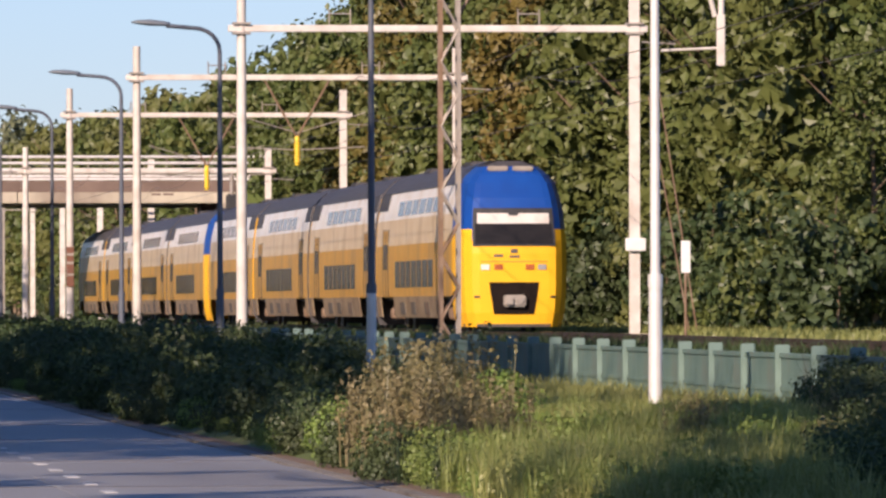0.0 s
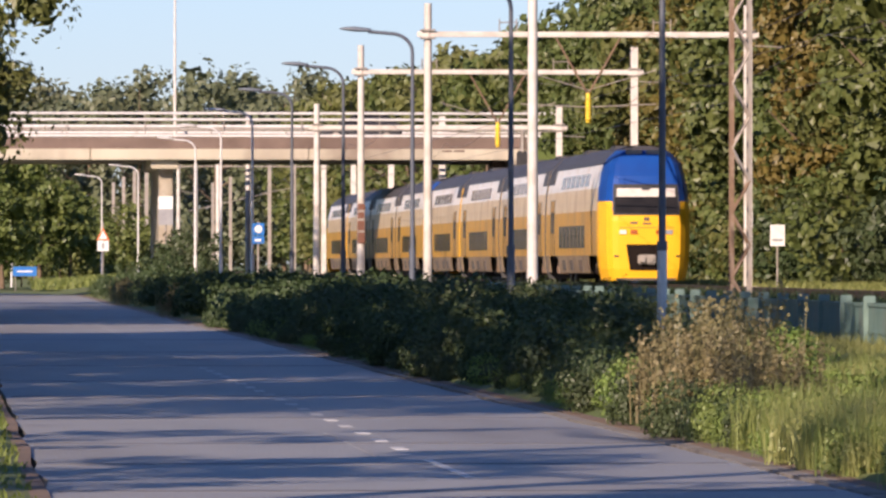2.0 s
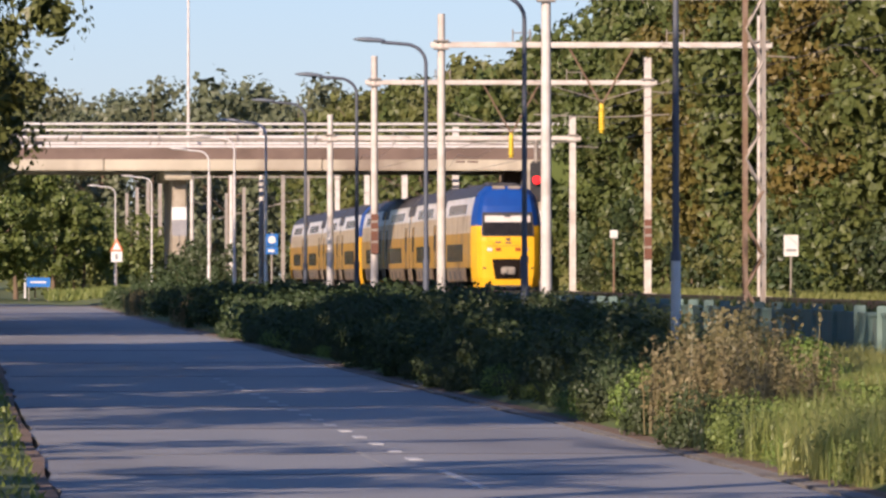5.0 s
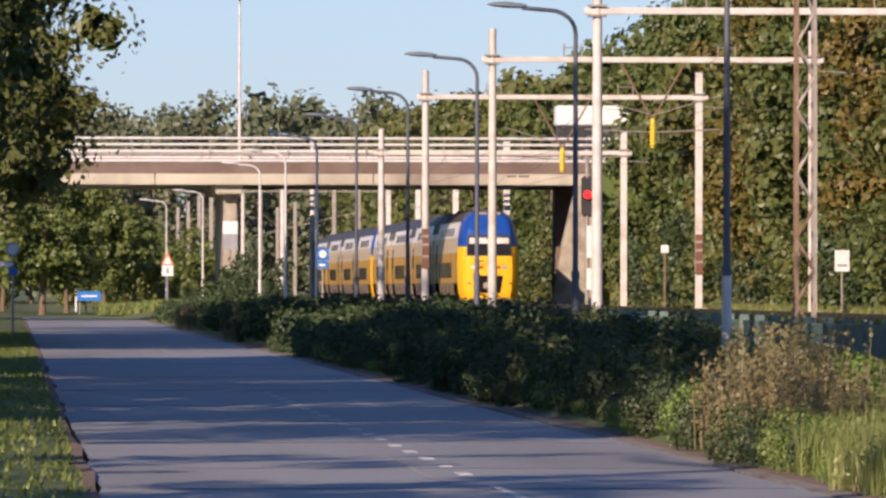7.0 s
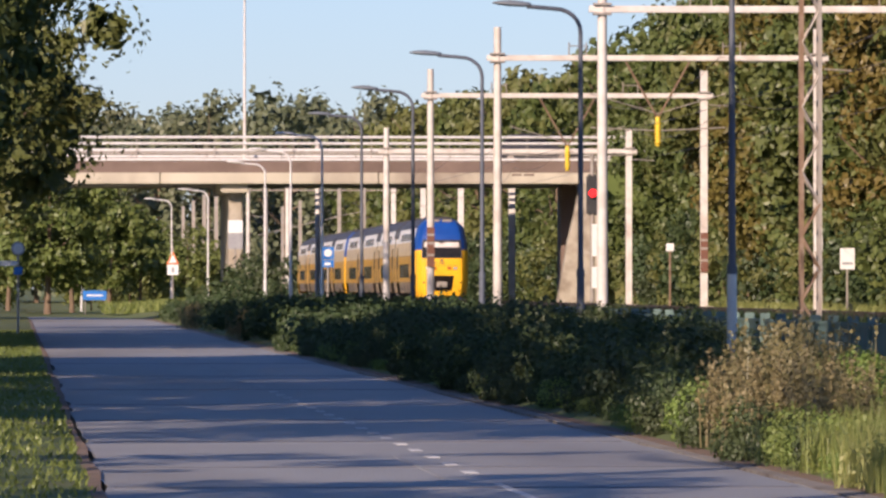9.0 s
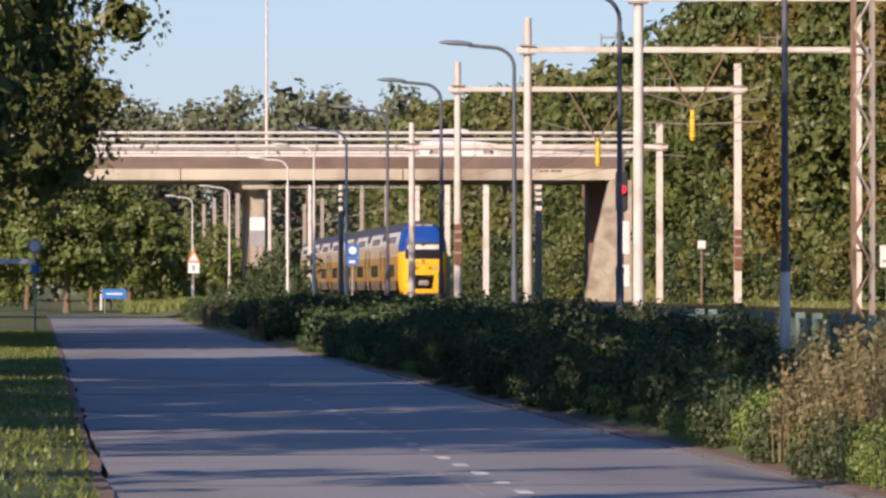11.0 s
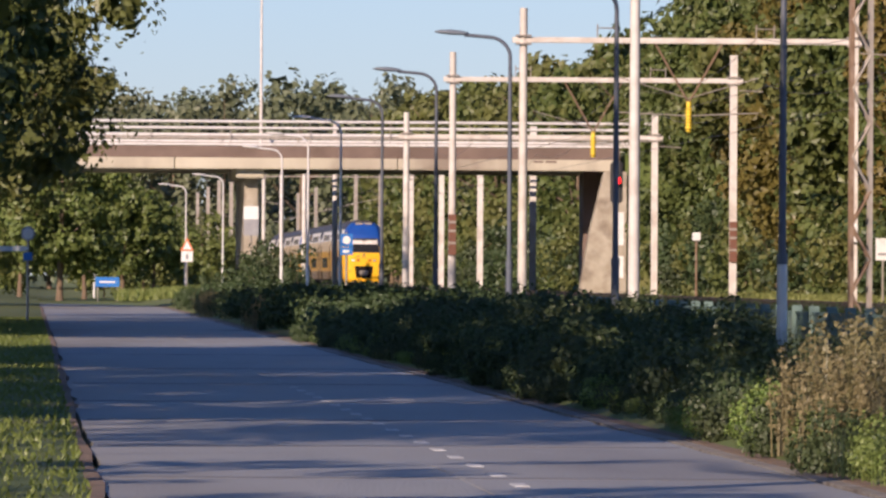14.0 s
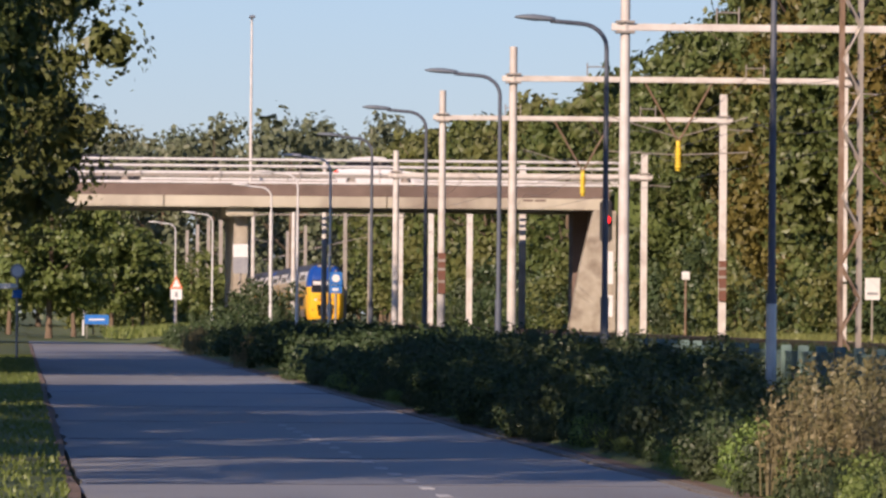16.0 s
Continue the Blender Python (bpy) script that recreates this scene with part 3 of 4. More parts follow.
                f.material_index = 5 if (z > 2.75 and z < 4.4) or (2.3 < z < 4.4 and u < 0.76) else 2 if z > 4.4 else 4
        bmesh.ops.remove_doubles(bm, verts=bm.verts, dist=0.004)
    else:
        bm.faces.new(rings[0][::-1]).material_index = 2
    bmesh.ops.recalc_face_normals(bm, faces=bm.faces)
    return bm


def side_panel(bm, y0, y1, z0, z1, lift=0.012, rows=2, sides=(-1, 1), thick=0.03):
    """Panels that follow the car's sides, slightly proud."""
    for s in sides:
        g = []
        for j in range(rows + 1):
            z = z0 + (z1 - z0) * j / rows
            g.append([[bm.verts.new((s * (half_width(z) + d), y, z)) for y in (y0, y1)] for d in (lift, lift - thick)])
        for a, b in zip(g, g[1:]):
            bm.faces.new((a[0][0], a[0][1], b[0][1], b[0][0]))
            for e in (0, 1):
                bm.faces.new((a[0][e], b[0][e], b[1][e], a[1][e]))
        bm.faces.new((g[0][0][0], g[0][0][1], g[0][1][1], g[0][1][0]))
        bm.faces.new((g[-1][0][0], g[-1][0][1], g[-1][1][1], g[-1][1][0]))
    bmesh.ops.recalc_face_normals(bm, faces=bm.faces)
    return bm


def bogie(parent, y):
    bm = box(B(), -1.22, -1.06, y - 1.75, y + 1.75, 0.42, 0.66, 0.03)
    box(bm, 1.06, 1.22, y - 1.75, y + 1.75, 0.42, 0.66, 0.03)
    box(bm, -1.1, 1.1, y - 0.35, y + 0.35, 0.35, 0.7, 0.03)
    for s in (-1, 1):
        for dy in (-1.25, 1.25):
            box(bm, s * 1.14 - 0.14, s * 1.14 + 0.14, y + dy - 0.2, y + dy + 0.2, 0.32, 0.62, 0.03)
    bo = part("bogie", bm, RUSTY, parent, "rust-brown bogie frame")
    for dy in (-1.25, 1.25):
        bm = B()
        for s in (-1, 1):
            tube(bm, [(s * 0.68, y + dy, 0.46), (s * 0.80, y + dy, 0.46)], 0.46, 20)
        tube(bm, [(-0.7, y + dy, 0.46), (0.7, y + dy, 0.46)], 0.08, 8)
        part("wheelset", bm, BLACK, bo)


def both_sides(name, where, material, body, label=""):
    for side in (-1, 1):
        bm = side_panel(B(), *where[:4], **dict(zip(("lift", "rows"), where[4:])), sides=(side,))
        part(name, bm, material, body, label)


def car_fittings(body, nosed):
    first = 6.0 if nosed else 4.6
    # lower windows: a dark band with panes divided by posts
    n = 7
    w = (20.2 - max(first, 7.6)) / n
    for i in range(n):
        y = max(first, 7.6) + i * w
        both_sides("lower_window", (y + 0.17, y + w - 0.17, 1.22, 1.98), TRAIN_GLASS, body)
    n = 6
    w = (20.0 - max(first, 6.4)) / n
    for i in range(n):
        y = max(first, 6.4) + i * w
        both_sides("upper_window", (y + 0.2, y + w - 0.2, 3.30, 3.72), SKYLIT_GLASS, body)
    # pale lower skirt between the bogies and at the car's ends
    for y0, y1 in ((6.1, 20.6), (25.2, CAR - 0.5)) + (() if nosed else ((0.5, 1.5),)):
        both_sides("lower_skirt", (y0, y1, 0.36, 0.96, 0.02, 2), PALE_SKIRT, body, "brown-grey lower skirt")
    both_sides("roof_rib", (1.6 if nosed else 0.6, CAR - 0.6, 4.0, 4.06, 0.03, 1), TRAIN_ROOF, body)
    for y in ((22.6,) if nosed else (2.6, 22.6)):
        both_sides("door", (y, y + 0.78, 0.98, 2.9, 0.006, 4), TRAIN_SHADED_YELLOW, body, "yellow sliding door leaf")
        both_sides("door", (y + 0.84, y + 1.62, 0.98, 2.9, 0.006, 4), TRAIN_SHADED_YELLOW, body, "yellow sliding door leaf")
        for e in (y - 0.09, y + 0.74, y + 1.62):
            both_sides("door_seal", (e, e + 0.13, 0.98, 2.95, 0.014, 4), BLACK, body)
        for e in (y + 0.2, y + 1.02):
            both_sides("door_window", (e, e + 0.4, 1.75, 2.5, 0.016, 2), TRAIN_GLASS, body)
    for y0, y1 in ((23.6, CAR - 0.5),) if nosed else ((0.5, 2.6), (23.6, CAR - 0.5)):
        both_sides("roof_cheek", (y0, y1, 3.5, 4.0, 0.02, 2), TRAIN_ROOF, body)
    for y0, y1, h in ((6.0, 8.4, 0.05), (18.5, 20.5, 0.06)):
        part("roof_unit", box(B(), -0.62, 0.62, y0, y1, 4.5, 4.62 + h, 0.06), TRAIN_ROOF, body)
    part("underframe", box(B(), -1.34, 1.34, 6.6, 20.2, 0.34, 0.96, 0.08), TRAIN_SKIRT, body)
    part("floor_pan", box(B(), -1.3, 1.3, 2.0 if nosed else 0.5, CAR - 0.5, 0.86, 0.97), BLACK, body)
    for y0 in (9.0, 13.5, 17.0):
        both_sides("equipment_box", (y0, y0 + 1.5, 0.44, 0.80, 0.035, 1), TRAIN_SKIRT, body)
    bogie(body, 3.8)
    bogie(body, 22.9)
    part("gangway", box(B(), -0.75, 0.75, CAR - 0.46, CAR + 0.02, 0.9, 4.0, 0.04), BLACK, body)
    # Car ends keep the brighter yellow of the sunlit nose.
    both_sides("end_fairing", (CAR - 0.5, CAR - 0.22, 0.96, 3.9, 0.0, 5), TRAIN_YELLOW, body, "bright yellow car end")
    if nosed:
        part("windscreen_surround", nose_patch(B(), -0.74, 0.74, 2.30, 3.32, 0.012), BLACK, body, "dark windscreen surround")
        part("windscreen", nose_patch(B(), -0.70, 0.70, 2.36, 2.90, 0.030), TRAIN_GLASS, body, "dark slanted windscreen")
        part("sun_blind", nose_patch(B(), -0.66, 0.66, 2.90, 3.18, 0.034), WHITE_STEEL, body, "white sun blind behind the windscreen")
        part("wiper", nose_patch(B(), -0.09, 0.09, 3.12, 3.26, 0.05, 2, 2), BLACK, body)
        # No hole is cut: a dark panel paints the opening's shade.
        part("coupler_opening", nose_patch(B(), -0.45, 0.45, 0.46, 1.32, 0.014, pinch=0.16), RECESS_SHADE, body, "near-black panel for the shade in the coupler opening")
        bm = box(B(), -0.30, 0.30, -0.22, 0.25, 0.66, 0.98, 0.04)
        tube(bm, [(0.13, -0.26, 0.82), (0.13, 0.1, 0.82)], 0.10, 10)
        box(bm, -0.25, -0.05, -0.32, 0, 0.72, 0.92, 0.02)
        part("coupler", bm, GALV, body, "grey automatic coupler head")
        part("front_seam", nose_patch(B(), -0.6, 0.6, 1.86, 1.90, 0.012, 8, 1), TRAIN_SHADED_YELLOW, body)
        for u, mt, nm in ((-0.52, LIGHT_LENS, "headlight"), (-0.28, TAIL_RED, "tail_light"), (0.28, TAIL_RED, "tail_light"), (0.50, GREY_BOARD, "headlight")):
            part(nm, nose_patch(B(), u - 0.075, u + 0.075, 1.66, 1.80, 0.03, 2, 2), mt, body)
        part("emblem", nose_patch(B(), -0.06, 0.06, 2.10, 2.22, 0.014, 2, 2), TRAIN_SKIRT, body)
        part("number_bar", nose_patch(B(), -0.36, -0.2, 2.0, 2.07, 0.014, 2, 2), TRAIN_SKIRT, body)
        part("number_bar", nose_patch(B(), -0.08, 0.10, 1.98, 2.04, 0.014, 2, 2), TRAIN_SKIRT, body)
        # Flat black patches stand in for the dark of step recesses.
        for u in (-0.72, 0.66):
            part("step_recess", nose_patch(B(), u, u + 0.1, 0.9, 0.96, 0.01, 2, 1), BLACK, body)
        part("roof_lamp_bar", box(B(), -0.62, -0.06, 0.98, 1.25, 4.32, 4.46, 0.03), GALV, body)
        part("roof_lamp_bar", box(B(), 0.06, 0.62, 0.98, 1.25, 4.32, 4.46, 0.03), GALV, body)
        part("front_skirt", nose_patch(B(), -0.95, 0.95, 0.12, 0.20, 0.02, 8, 1), TRAIN_SKIRT, body)


def train_set(label):
    t = thing("train_set", label, "train", group="coupled train sets")
    for i in range(4):
        nosed = i in (0, 3)
        body = part("car_body", car_shell(nosed), BODY_MATS, t)
        if i == 3:
            body.matrix_basis = pose(0, 4 * CAR, 0, 0, 0, 180)
        else:
            body.matrix_basis = pose(0, i * CAR, 0)
        car_fittings(body, nosed)
    return t


# ---- plants ----


def leaf(bm_v, bm_f, c, size, rng, flat=0.0, out=None):
    """One bent leaf clump of two triangles and a fold."""
    n = Vector((rng.gauss(0, 1), rng.gauss(0, 1), rng.gauss(0, 1) + flat))
    n = (n * 0.38 + out * 1.1 if out is not None else n).normalized()
    a = n.orthogonal().normalized()
    a.rotate(Matrix.Rotation(rng.uniform(0, math.tau), 3, n))
    b = n.cross(a)
    i = len(bm_v)
    s = size * rng.uniform(0.6, 1.3)
    bm_v.extend((c - a * s * 0.5, c + b * s * 0.42 + n * s * 0.1, c + a * s * 0.55, c - b * s * 0.40 + n * s * 0.12))
    bm_f.append((i, i + 1, i + 2))
    bm_f.append((i, i + 2, i + 3))


def mesh_of(name, vs, fs, mats, idx=None):
    me = bpy.data.meshes.new(name)
    me.from_pydata([tuple(v) for v in vs], [], fs)
    for m in (mats if isinstance(mats, (list, tuple)) else [mats]):
        me.materials.append(m)
    return me


def crown_mesh(name, h0, h1, r, lobes, leaves, size, rng, mat, lean=0.0, core=0, lump=(0.20, 0.40)):
    """A crown of leaf clumps set round many overlapping lobes with gaps between them; core: coarse inner clumps in each lobe."""
    vs, fs = [], []
    centres = []
    for i in range(lobes):
        f = rng.random()
        z = h0 + (h1 - h0) * (0.06 + 0.88 * f)
        wide = r * math.sqrt(max(0.08, math.sin(math.pi * (0.12 + 0.80 * f)))) * rng.uniform(0.35, 0.95)
        a = rng.uniform(0, math.tau)
        centres.append((Vector((wide * math.cos(a) + lean * f, wide * math.sin(a), z)), r * rng.uniform(*lump)))
    for c, lr in centres:
        for k in range(leaves // lobes):
            d = Vector((rng.gauss(0, 1), rng.gauss(0, 1), rng.gauss(0, 0.8))).normalized()
            p = c + d * lr * (rng.uniform(0.72, 1.08) if rng.random() < 0.85 else rng.uniform(0.2, 1.35))
            leaf(vs, fs, p, size, rng, 0.4, d)
        for k in range(core):
            d = Vector((rng.gauss(0, 1), rng.gauss(0, 1), rng.gauss(0, 0.8))).normalized()
            leaf(vs, fs, c + d * lr * rng.uniform(0.1, 0.55), lr * 0.62, rng, 0.4, d)
    return mesh_of(name, vs, fs, mat)


def trunk_mesh(name, h, r, rng, limbs=6, lean=0.0):
    bm = B()
    pts = [(0, 0, -0.3), (0, 0, 0.4), (0.1, 0.05, h * 0.35), (0.15 + lean * 0.3, -0.1, h * 0.7), (0.1 + lean * 0.6, 0, h)]
    tube(bm, pts, [r * 1.3, r, r * 0.8, r * 0.45, r * 0.12], 8)
    for i in range(limbs):
        z = h * rng.uniform(0.3, 0.8)
        a, l = rng.uniform(0, math.tau), h * rng.uniform(0.18, 0.32)
        p0 = Vector((0.12, 0, z))
        p1 = p0 + Vector((math.cos(a) * l * 0.6, math.sin(a) * l * 0.6, l * 0.35))
        p2 = p0 + Vector((math.cos(a) * l, math.sin(a) * l, l * 0.75))
        tube(bm, [p0, p1, p2], [r * 0.38, r * 0.25, r * 0.08], 6)
    me = bpy.data.meshes.new(name)
    bm.to_mesh(me)
    bm.free()
    me.materials.append(BARK)
    return me


def tree_kind(h0, h1, r, lobes, leaves, size, seed, mat, trunk_r=0.22, lean=0.0, core=0, lump=(0.20, 0.40)):
    rng = random.Random(seed)
    return trunk_mesh("trunk", h1 * 0.9, trunk_r, rng, lean=lean), crown_mesh("crown", h0, h1, r, lobes, leaves, size, rng, mat, lean, core, lump)


def plant_tree(kind, x, y, z, turn, scale, label, group, name="tree"):
    t = thing(name, label, "tree", Matrix.LocRotScale((x, y, z), Euler((0, 0, turn)), (scale, scale, scale)), group)
    for nm, me in zip(("trunk", "crown"), kind):
        o = new(nm, me)
        o.parent = t
    return t


def shrub_mesh(w, h, leaves, size, seed, mat, stalks=0):
    rng = random.Random(seed)
    vs, fs = [], []
    lobes = [(Vector((rng.uniform(-w, w) * 0.6, rng.uniform(-w, w) * 0.6, h * rng.uniform(0.15, 0.72))), h * rng.uniform(0.22, 0.38)) for _ in range(9)]
    for i in range(leaves):
        c, r = lobes[i % 9]
        d = Vector((rng.gauss(0, 1), rng.gauss(0, 1), rng.gauss(0, 1))).normalized()
        p = c + d * r * rng.uniform(0.6, 1.15)
        if p.z < 0.02:
            p.z = rng.uniform(0.02, 0.15)
        leaf(vs, fs, p, size, rng, 0.3, d)
    for i in range(stalks):
        x, y = rng.uniform(-w, w) * 0.8, rng.uniform(-w, w) * 0.8
        blade(vs, fs, x, y, 0, h * rng.uniform(0.8, 1.2), 0.006, rng, 0.5)
    return mesh_of("shrub", vs, fs, mat)


def blade(vs, fs, x, y, z, h, w, rng, bend=0.35):
    """A grass blade or stalk: a bent narrow strip that ends in a point."""
    a = rng.uniform(0, math.tau)
    dx, dy = math.cos(a), math.sin(a)
    b = rng.uniform(0.3, 1.0) * bend * h
    i = len(vs)
    px, py = -dy * w, dx * w
    vs.extend((Vector((x - px, y - py, z)), Vector((x + px, y + py, z)), Vector((x - px * 0.8 + dx * b * 0.3, y - py * 0.8 + dy * b * 0.3, z + h * 0.55)),
               Vector((x + px * 0.8 + dx * b * 0.3, y + py * 0.8 + dy * b * 0.3, z + h * 0.55)), Vector((x + dx * b, y + dy * b, z + h))))
    fs.extend(((i, i + 1, i + 3, i + 2), (i + 2, i + 3, i + 4)))


def stalk_mesh(w, h, n, seed, mat, plume=True):
    """A tall weed clump: thin stalks, each with a loose head of small dry leaves."""
    rng = random.Random(seed)
    vs, fs = [], []
    for i in range(n):
        x, y = rng.gauss(0, w * 0.45), rng.gauss(0, w * 0.45)
        hh = h * rng.uniform(0.55, 1.1)
        blade(vs, fs, x, y, 0, hh, 0.012, rng, 0.12)
        if plume:
            for k in range(36):
                f = rng.uniform(0.25, 1.04)
                leaf(vs, fs, Vector((x + rng.gauss(0, 0.03), y + rng.gauss(0, 0.03), hh * f)), 0.045, rng)
    return mesh_of("stalks", vs, fs, mat)


# ---- vehicles on the bridge ----


def loft(bm, sections, half_widths, index=None):
    """A body from side sections: rows of (z of floor, z of top) along x, with a half width for each."""
    rings = []
    for (x, z0, z1), w in zip(sections, half_widths):
        rings.append([bm.verts.new(v) for v in ((x, -w, z0), (x, -w, (z0 + z1) * 0.55), (x, -w * 0.86, z1), (x, w * 0.86, z1), (x, w, (z0 + z1) * 0.55), (x, w, z0))])
    for a, b in zip(rings, rings[1:]):
        for k in range(6):
            bm.faces.new((a[k], a[(k + 1) % 6], b[(k + 1) % 6], b[k]))
    bm.faces.new(rings[0][::-1]), bm.faces.new(rings[-1])
    bmesh.ops.recalc_face_normals(bm, faces=bm.faces)
    return bm


def wheels(parent, xs, r, w):
    for x in xs:
        for s in (-1, 1):
            tyre = part("tyre", tube(B(), [(x, s * (w - 0.22), r), (x, s * w, r)], r, 18), BLACK, parent)
            part("rim", tube(B(), [(x, s * (w - 0.02), r), (x, s * (w + 0.012), r)], r * 0.62, 14), GALV, tyre)


def car(label, paint, glow):
    """A passenger car, nose towards +x."""
    c = thing("car", label, "car")
    part("body", loft(B(), [(-2.1, 0.45, 0.85), (-2.0, 0.28, 0.98), (-0.9, 0.24, 1.0), (0.9, 0.24, 0.96), (1.8, 0.26, 0.84), (2.15, 0.4, 0.68)], [0.75, 0.84, 0.88, 0.88, 0.84, 0.70]), paint, c, smooth=False)
    part("cabin", loft(B(), [(-1.85, 0.9, 0.98), (-1.35, 0.9, 1.40), (-0.2, 0.9, 1.47), (0.35, 0.9, 1.40), (1.15, 0.9, 0.96)], [0.74, 0.72, 0.72, 0.72, 0.74]), TRAIN_GLASS, c, "dark glazed cabin")
    part("roof", loft(B(), [(-1.35, 1.39, 1.42), (-0.2, 1.45, 1.49), (0.4, 1.39, 1.42)], [0.66, 0.66, 0.66]), paint, c)
    for s in (-1, 1):
        part("tail_light", box(B(), -2.13, -1.98, s * 0.68 - 0.13, s * 0.68 + 0.13, 0.72, 0.88, 0.02), TAIL_GLOW if glow else TAIL_RED, c)
        part("headlight", box(B(), 1.95, 2.12, s * 0.62 - 0.14, s * 0.62 + 0.14, 0.60, 0.72, 0.02), LIGHT_LENS, c)
    wheels(c, (-1.3, 1.32), 0.32, 0.87)
    return c


def lorry():
    """A box lorry, cab towards +x."""
    c = thing("box_lorry", "white box lorry with a dark lower body", "lorry")
    part("cargo_box", box(B(), -2.7, 1.05, -1.1, 1.1, 2.1, 3.1, 0.05), WHITE_BOARD, c, "plain white cargo box")
    part("chassis", box(B(), -2.6, 2.5, -0.9, 0.9, 0.5, 0.9, 0.03), BLACK, c)
    part("lower_body", box(B(), -2.6, 1.0, -1.06, 1.06, 0.6, 2.1, 0.02), BLACK, c)
    part("cab", loft(B(), [(1.1, 0.5, 2.3), (1.7, 0.5, 2.25), (2.4, 0.5, 1.5), (2.75, 0.5, 1.1)], [1.0, 1.0, 0.98, 0.9]), surface("lorry_cab_paint", (0.05, 0.06, 0.09), (0.07, 0.08, 0.11), 2, 0.3), c, "dark blue cab")
    part("side_window", box(B(), 1.3, 1.9, -1.02, -0.96, 1.4, 2.0, 0.02), TRAIN_GLASS, c)
    wheels(c, (-1.7, 1.85), 0.4, 1.02)
    return c


# ---- signs, posts and the fence ----


def plate(parent, name, shape, y, mat, lift=0.0, label=""):
    """A flat sign plate 12 mm thick from its outline in x and z."""
    bm = B()
    a = [bm.verts.new((x, y - lift, z)) for x, z in shape]
    b = [bm.verts.new((x, y - lift + 0.012, z)) for x, z in shape]
    bm.faces.new(a), bm.faces.new(b[::-1])
    for k in range(len(shape)):
        bm.faces.new((a[k], b[k], b[(k + 1) % len(shape)], a[(k + 1) % len(shape)]))
    bmesh.ops.recalc_face_normals(bm, faces=bm.faces)
    return part(name, bm, mat, parent, label)


def rect(x0, x1, z0, z1):
    return [(x0, z0), (x1, z0), (x1, z1), (x0, z1)]


def disc(x, z, r, n=20):
    return [(x + r * math.cos(k * math.tau / n), z + r * math.sin(k * math.tau / n)) for k in range(n)]


def signs():
    s = thing("warning_sign", "triangular red and white warning sign over a white plate", "road sign", pose(10.0, 540, 0.0))
    part("post", tube(B(), [(0, 0.05, -0.3), (0, 0.05, 4.3)], 0.05, 8), GALV, s)
    plate(s, "triangle_rim", [(-0.42, 3.14), (0.42, 3.14), (0, 3.98)], 0, RED_SIGN)
    plate(s, "triangle_face", [(-0.27, 3.23), (0.27, 3.23), (0, 3.77)], 0, WHITE_BOARD, 0.014)
    plate(s, "lower_plate", rect(-0.36, 0.36, 2.45, 3.12), 0, WHITE_BOARD)
    plate(s, "symbol_bar", rect(-0.08, 0.08, 2.62, 2.95), 0, GREY_BOARD, 0.014)

    s = thing("route_sign", "blue and white square sign with a blue plate below", "road sign", pose(11.9, 322, 0.3))
    part("post", tube(B(), [(0, 0.05, -0.3), (0, 0.05, 3.0)], 0.045, 8), GALV, s)
    plate(s, "sign_panel", rect(-0.23, 0.23, 2.45, 2.92), 0, BLUE_SIGN)
    plate(s, "sign_symbol", disc(0, 2.69, 0.15), 0, WHITE_BOARD, 0.014)
    plate(s, "lower_panel", rect(-0.23, 0.23, 2.14, 2.42), 0, BLUE_SIGN)
    plate(s, "symbol_bar", rect(-0.14, 0.10, 2.22, 2.32), 0, WHITE_BOARD, 0.014)

    s = thing("railway_board", "white rectangular railway board on a thin post", "railway sign", pose(27.2, 275, 0.76), group="white boards by the track")
    part("post", tube(B(), [(0, 0.05, -0.2), (0, 0.05, 2.2)], 0.035, 8), GALV, s)
    plate(s, "board", rect(-0.24, 0.24, 1.5, 2.2), 0, WHITE_BOARD)
    plate(s, "text_bar", rect(-0.17, 0.17, 1.66, 1.74), 0, GREY_BOARD, 0.014)
    s = thing("railway_board", "narrow white railway board on a rusty post", "railway sign", pose(26.35, 214.5, 0.75), group="white boards by the track")
    part("post", tube(B(), [(0, 0.05, -0.2), (0, 0.05, 2.4)], 0.035, 8), RUSTY, s)
    plate(s, "board", rect(-0.12, 0.12, 1.78, 2.60), 0, WHITE_BOARD)

    s = thing("marker_post", "slim rusty marker post with a small white head", "marker post", pose(27.9, 359, 0.75))
    part("post", tube(B(), [(0, 0, -0.2), (0, 0, 2.5)], 0.05, 8), RUSTY, s)
    part("head", box(B(), -0.17, 0.17, -0.1, 0.1, 2.45, 2.8, 0.03), WHITE_BOARD, s)

    s = thing("roundel_sign", "round pale sign above a white arrow board", "road sign", pose(0.05, 300, 0.03))
    part("post", tube(B(), [(0, 0.05, -0.2), (0, 0.05, 3.3)], 0.045, 8), GALV, s)
    plate(s, "disc", disc(0, 3.03, 0.25), 0, GREY_BOARD)
    plate(s, "disc_face", disc(0, 3.03, 0.19), 0, WHITE_BOARD, 0.014)
    plate(s, "arrow_board", [(-1.4, 2.4), (-0.1, 2.42), (0.05, 2.5), (-0.1, 2.6), (-1.4, 2.58)], 0, WHITE_BOARD)
    plate(s, "small_plate", rect(-0.16, 0.16, 2.1, 2.38), 0, BLUE_SIGN, 0.02)

    s = thing("street_name_board", "low blue board with an illegible white line", "road sign", pose(4.95, 536, 0.0))
    for x in (-0.6, 0.6):
        part("post", tube(B(), [(x, 0.06, -0.2), (x, 0.06, 1.35)], 0.03, 8), GALV, s)
    plate(s, "board", rect(-0.75, 0.75, 0.85, 1.45), 0, BLUE_SIGN)
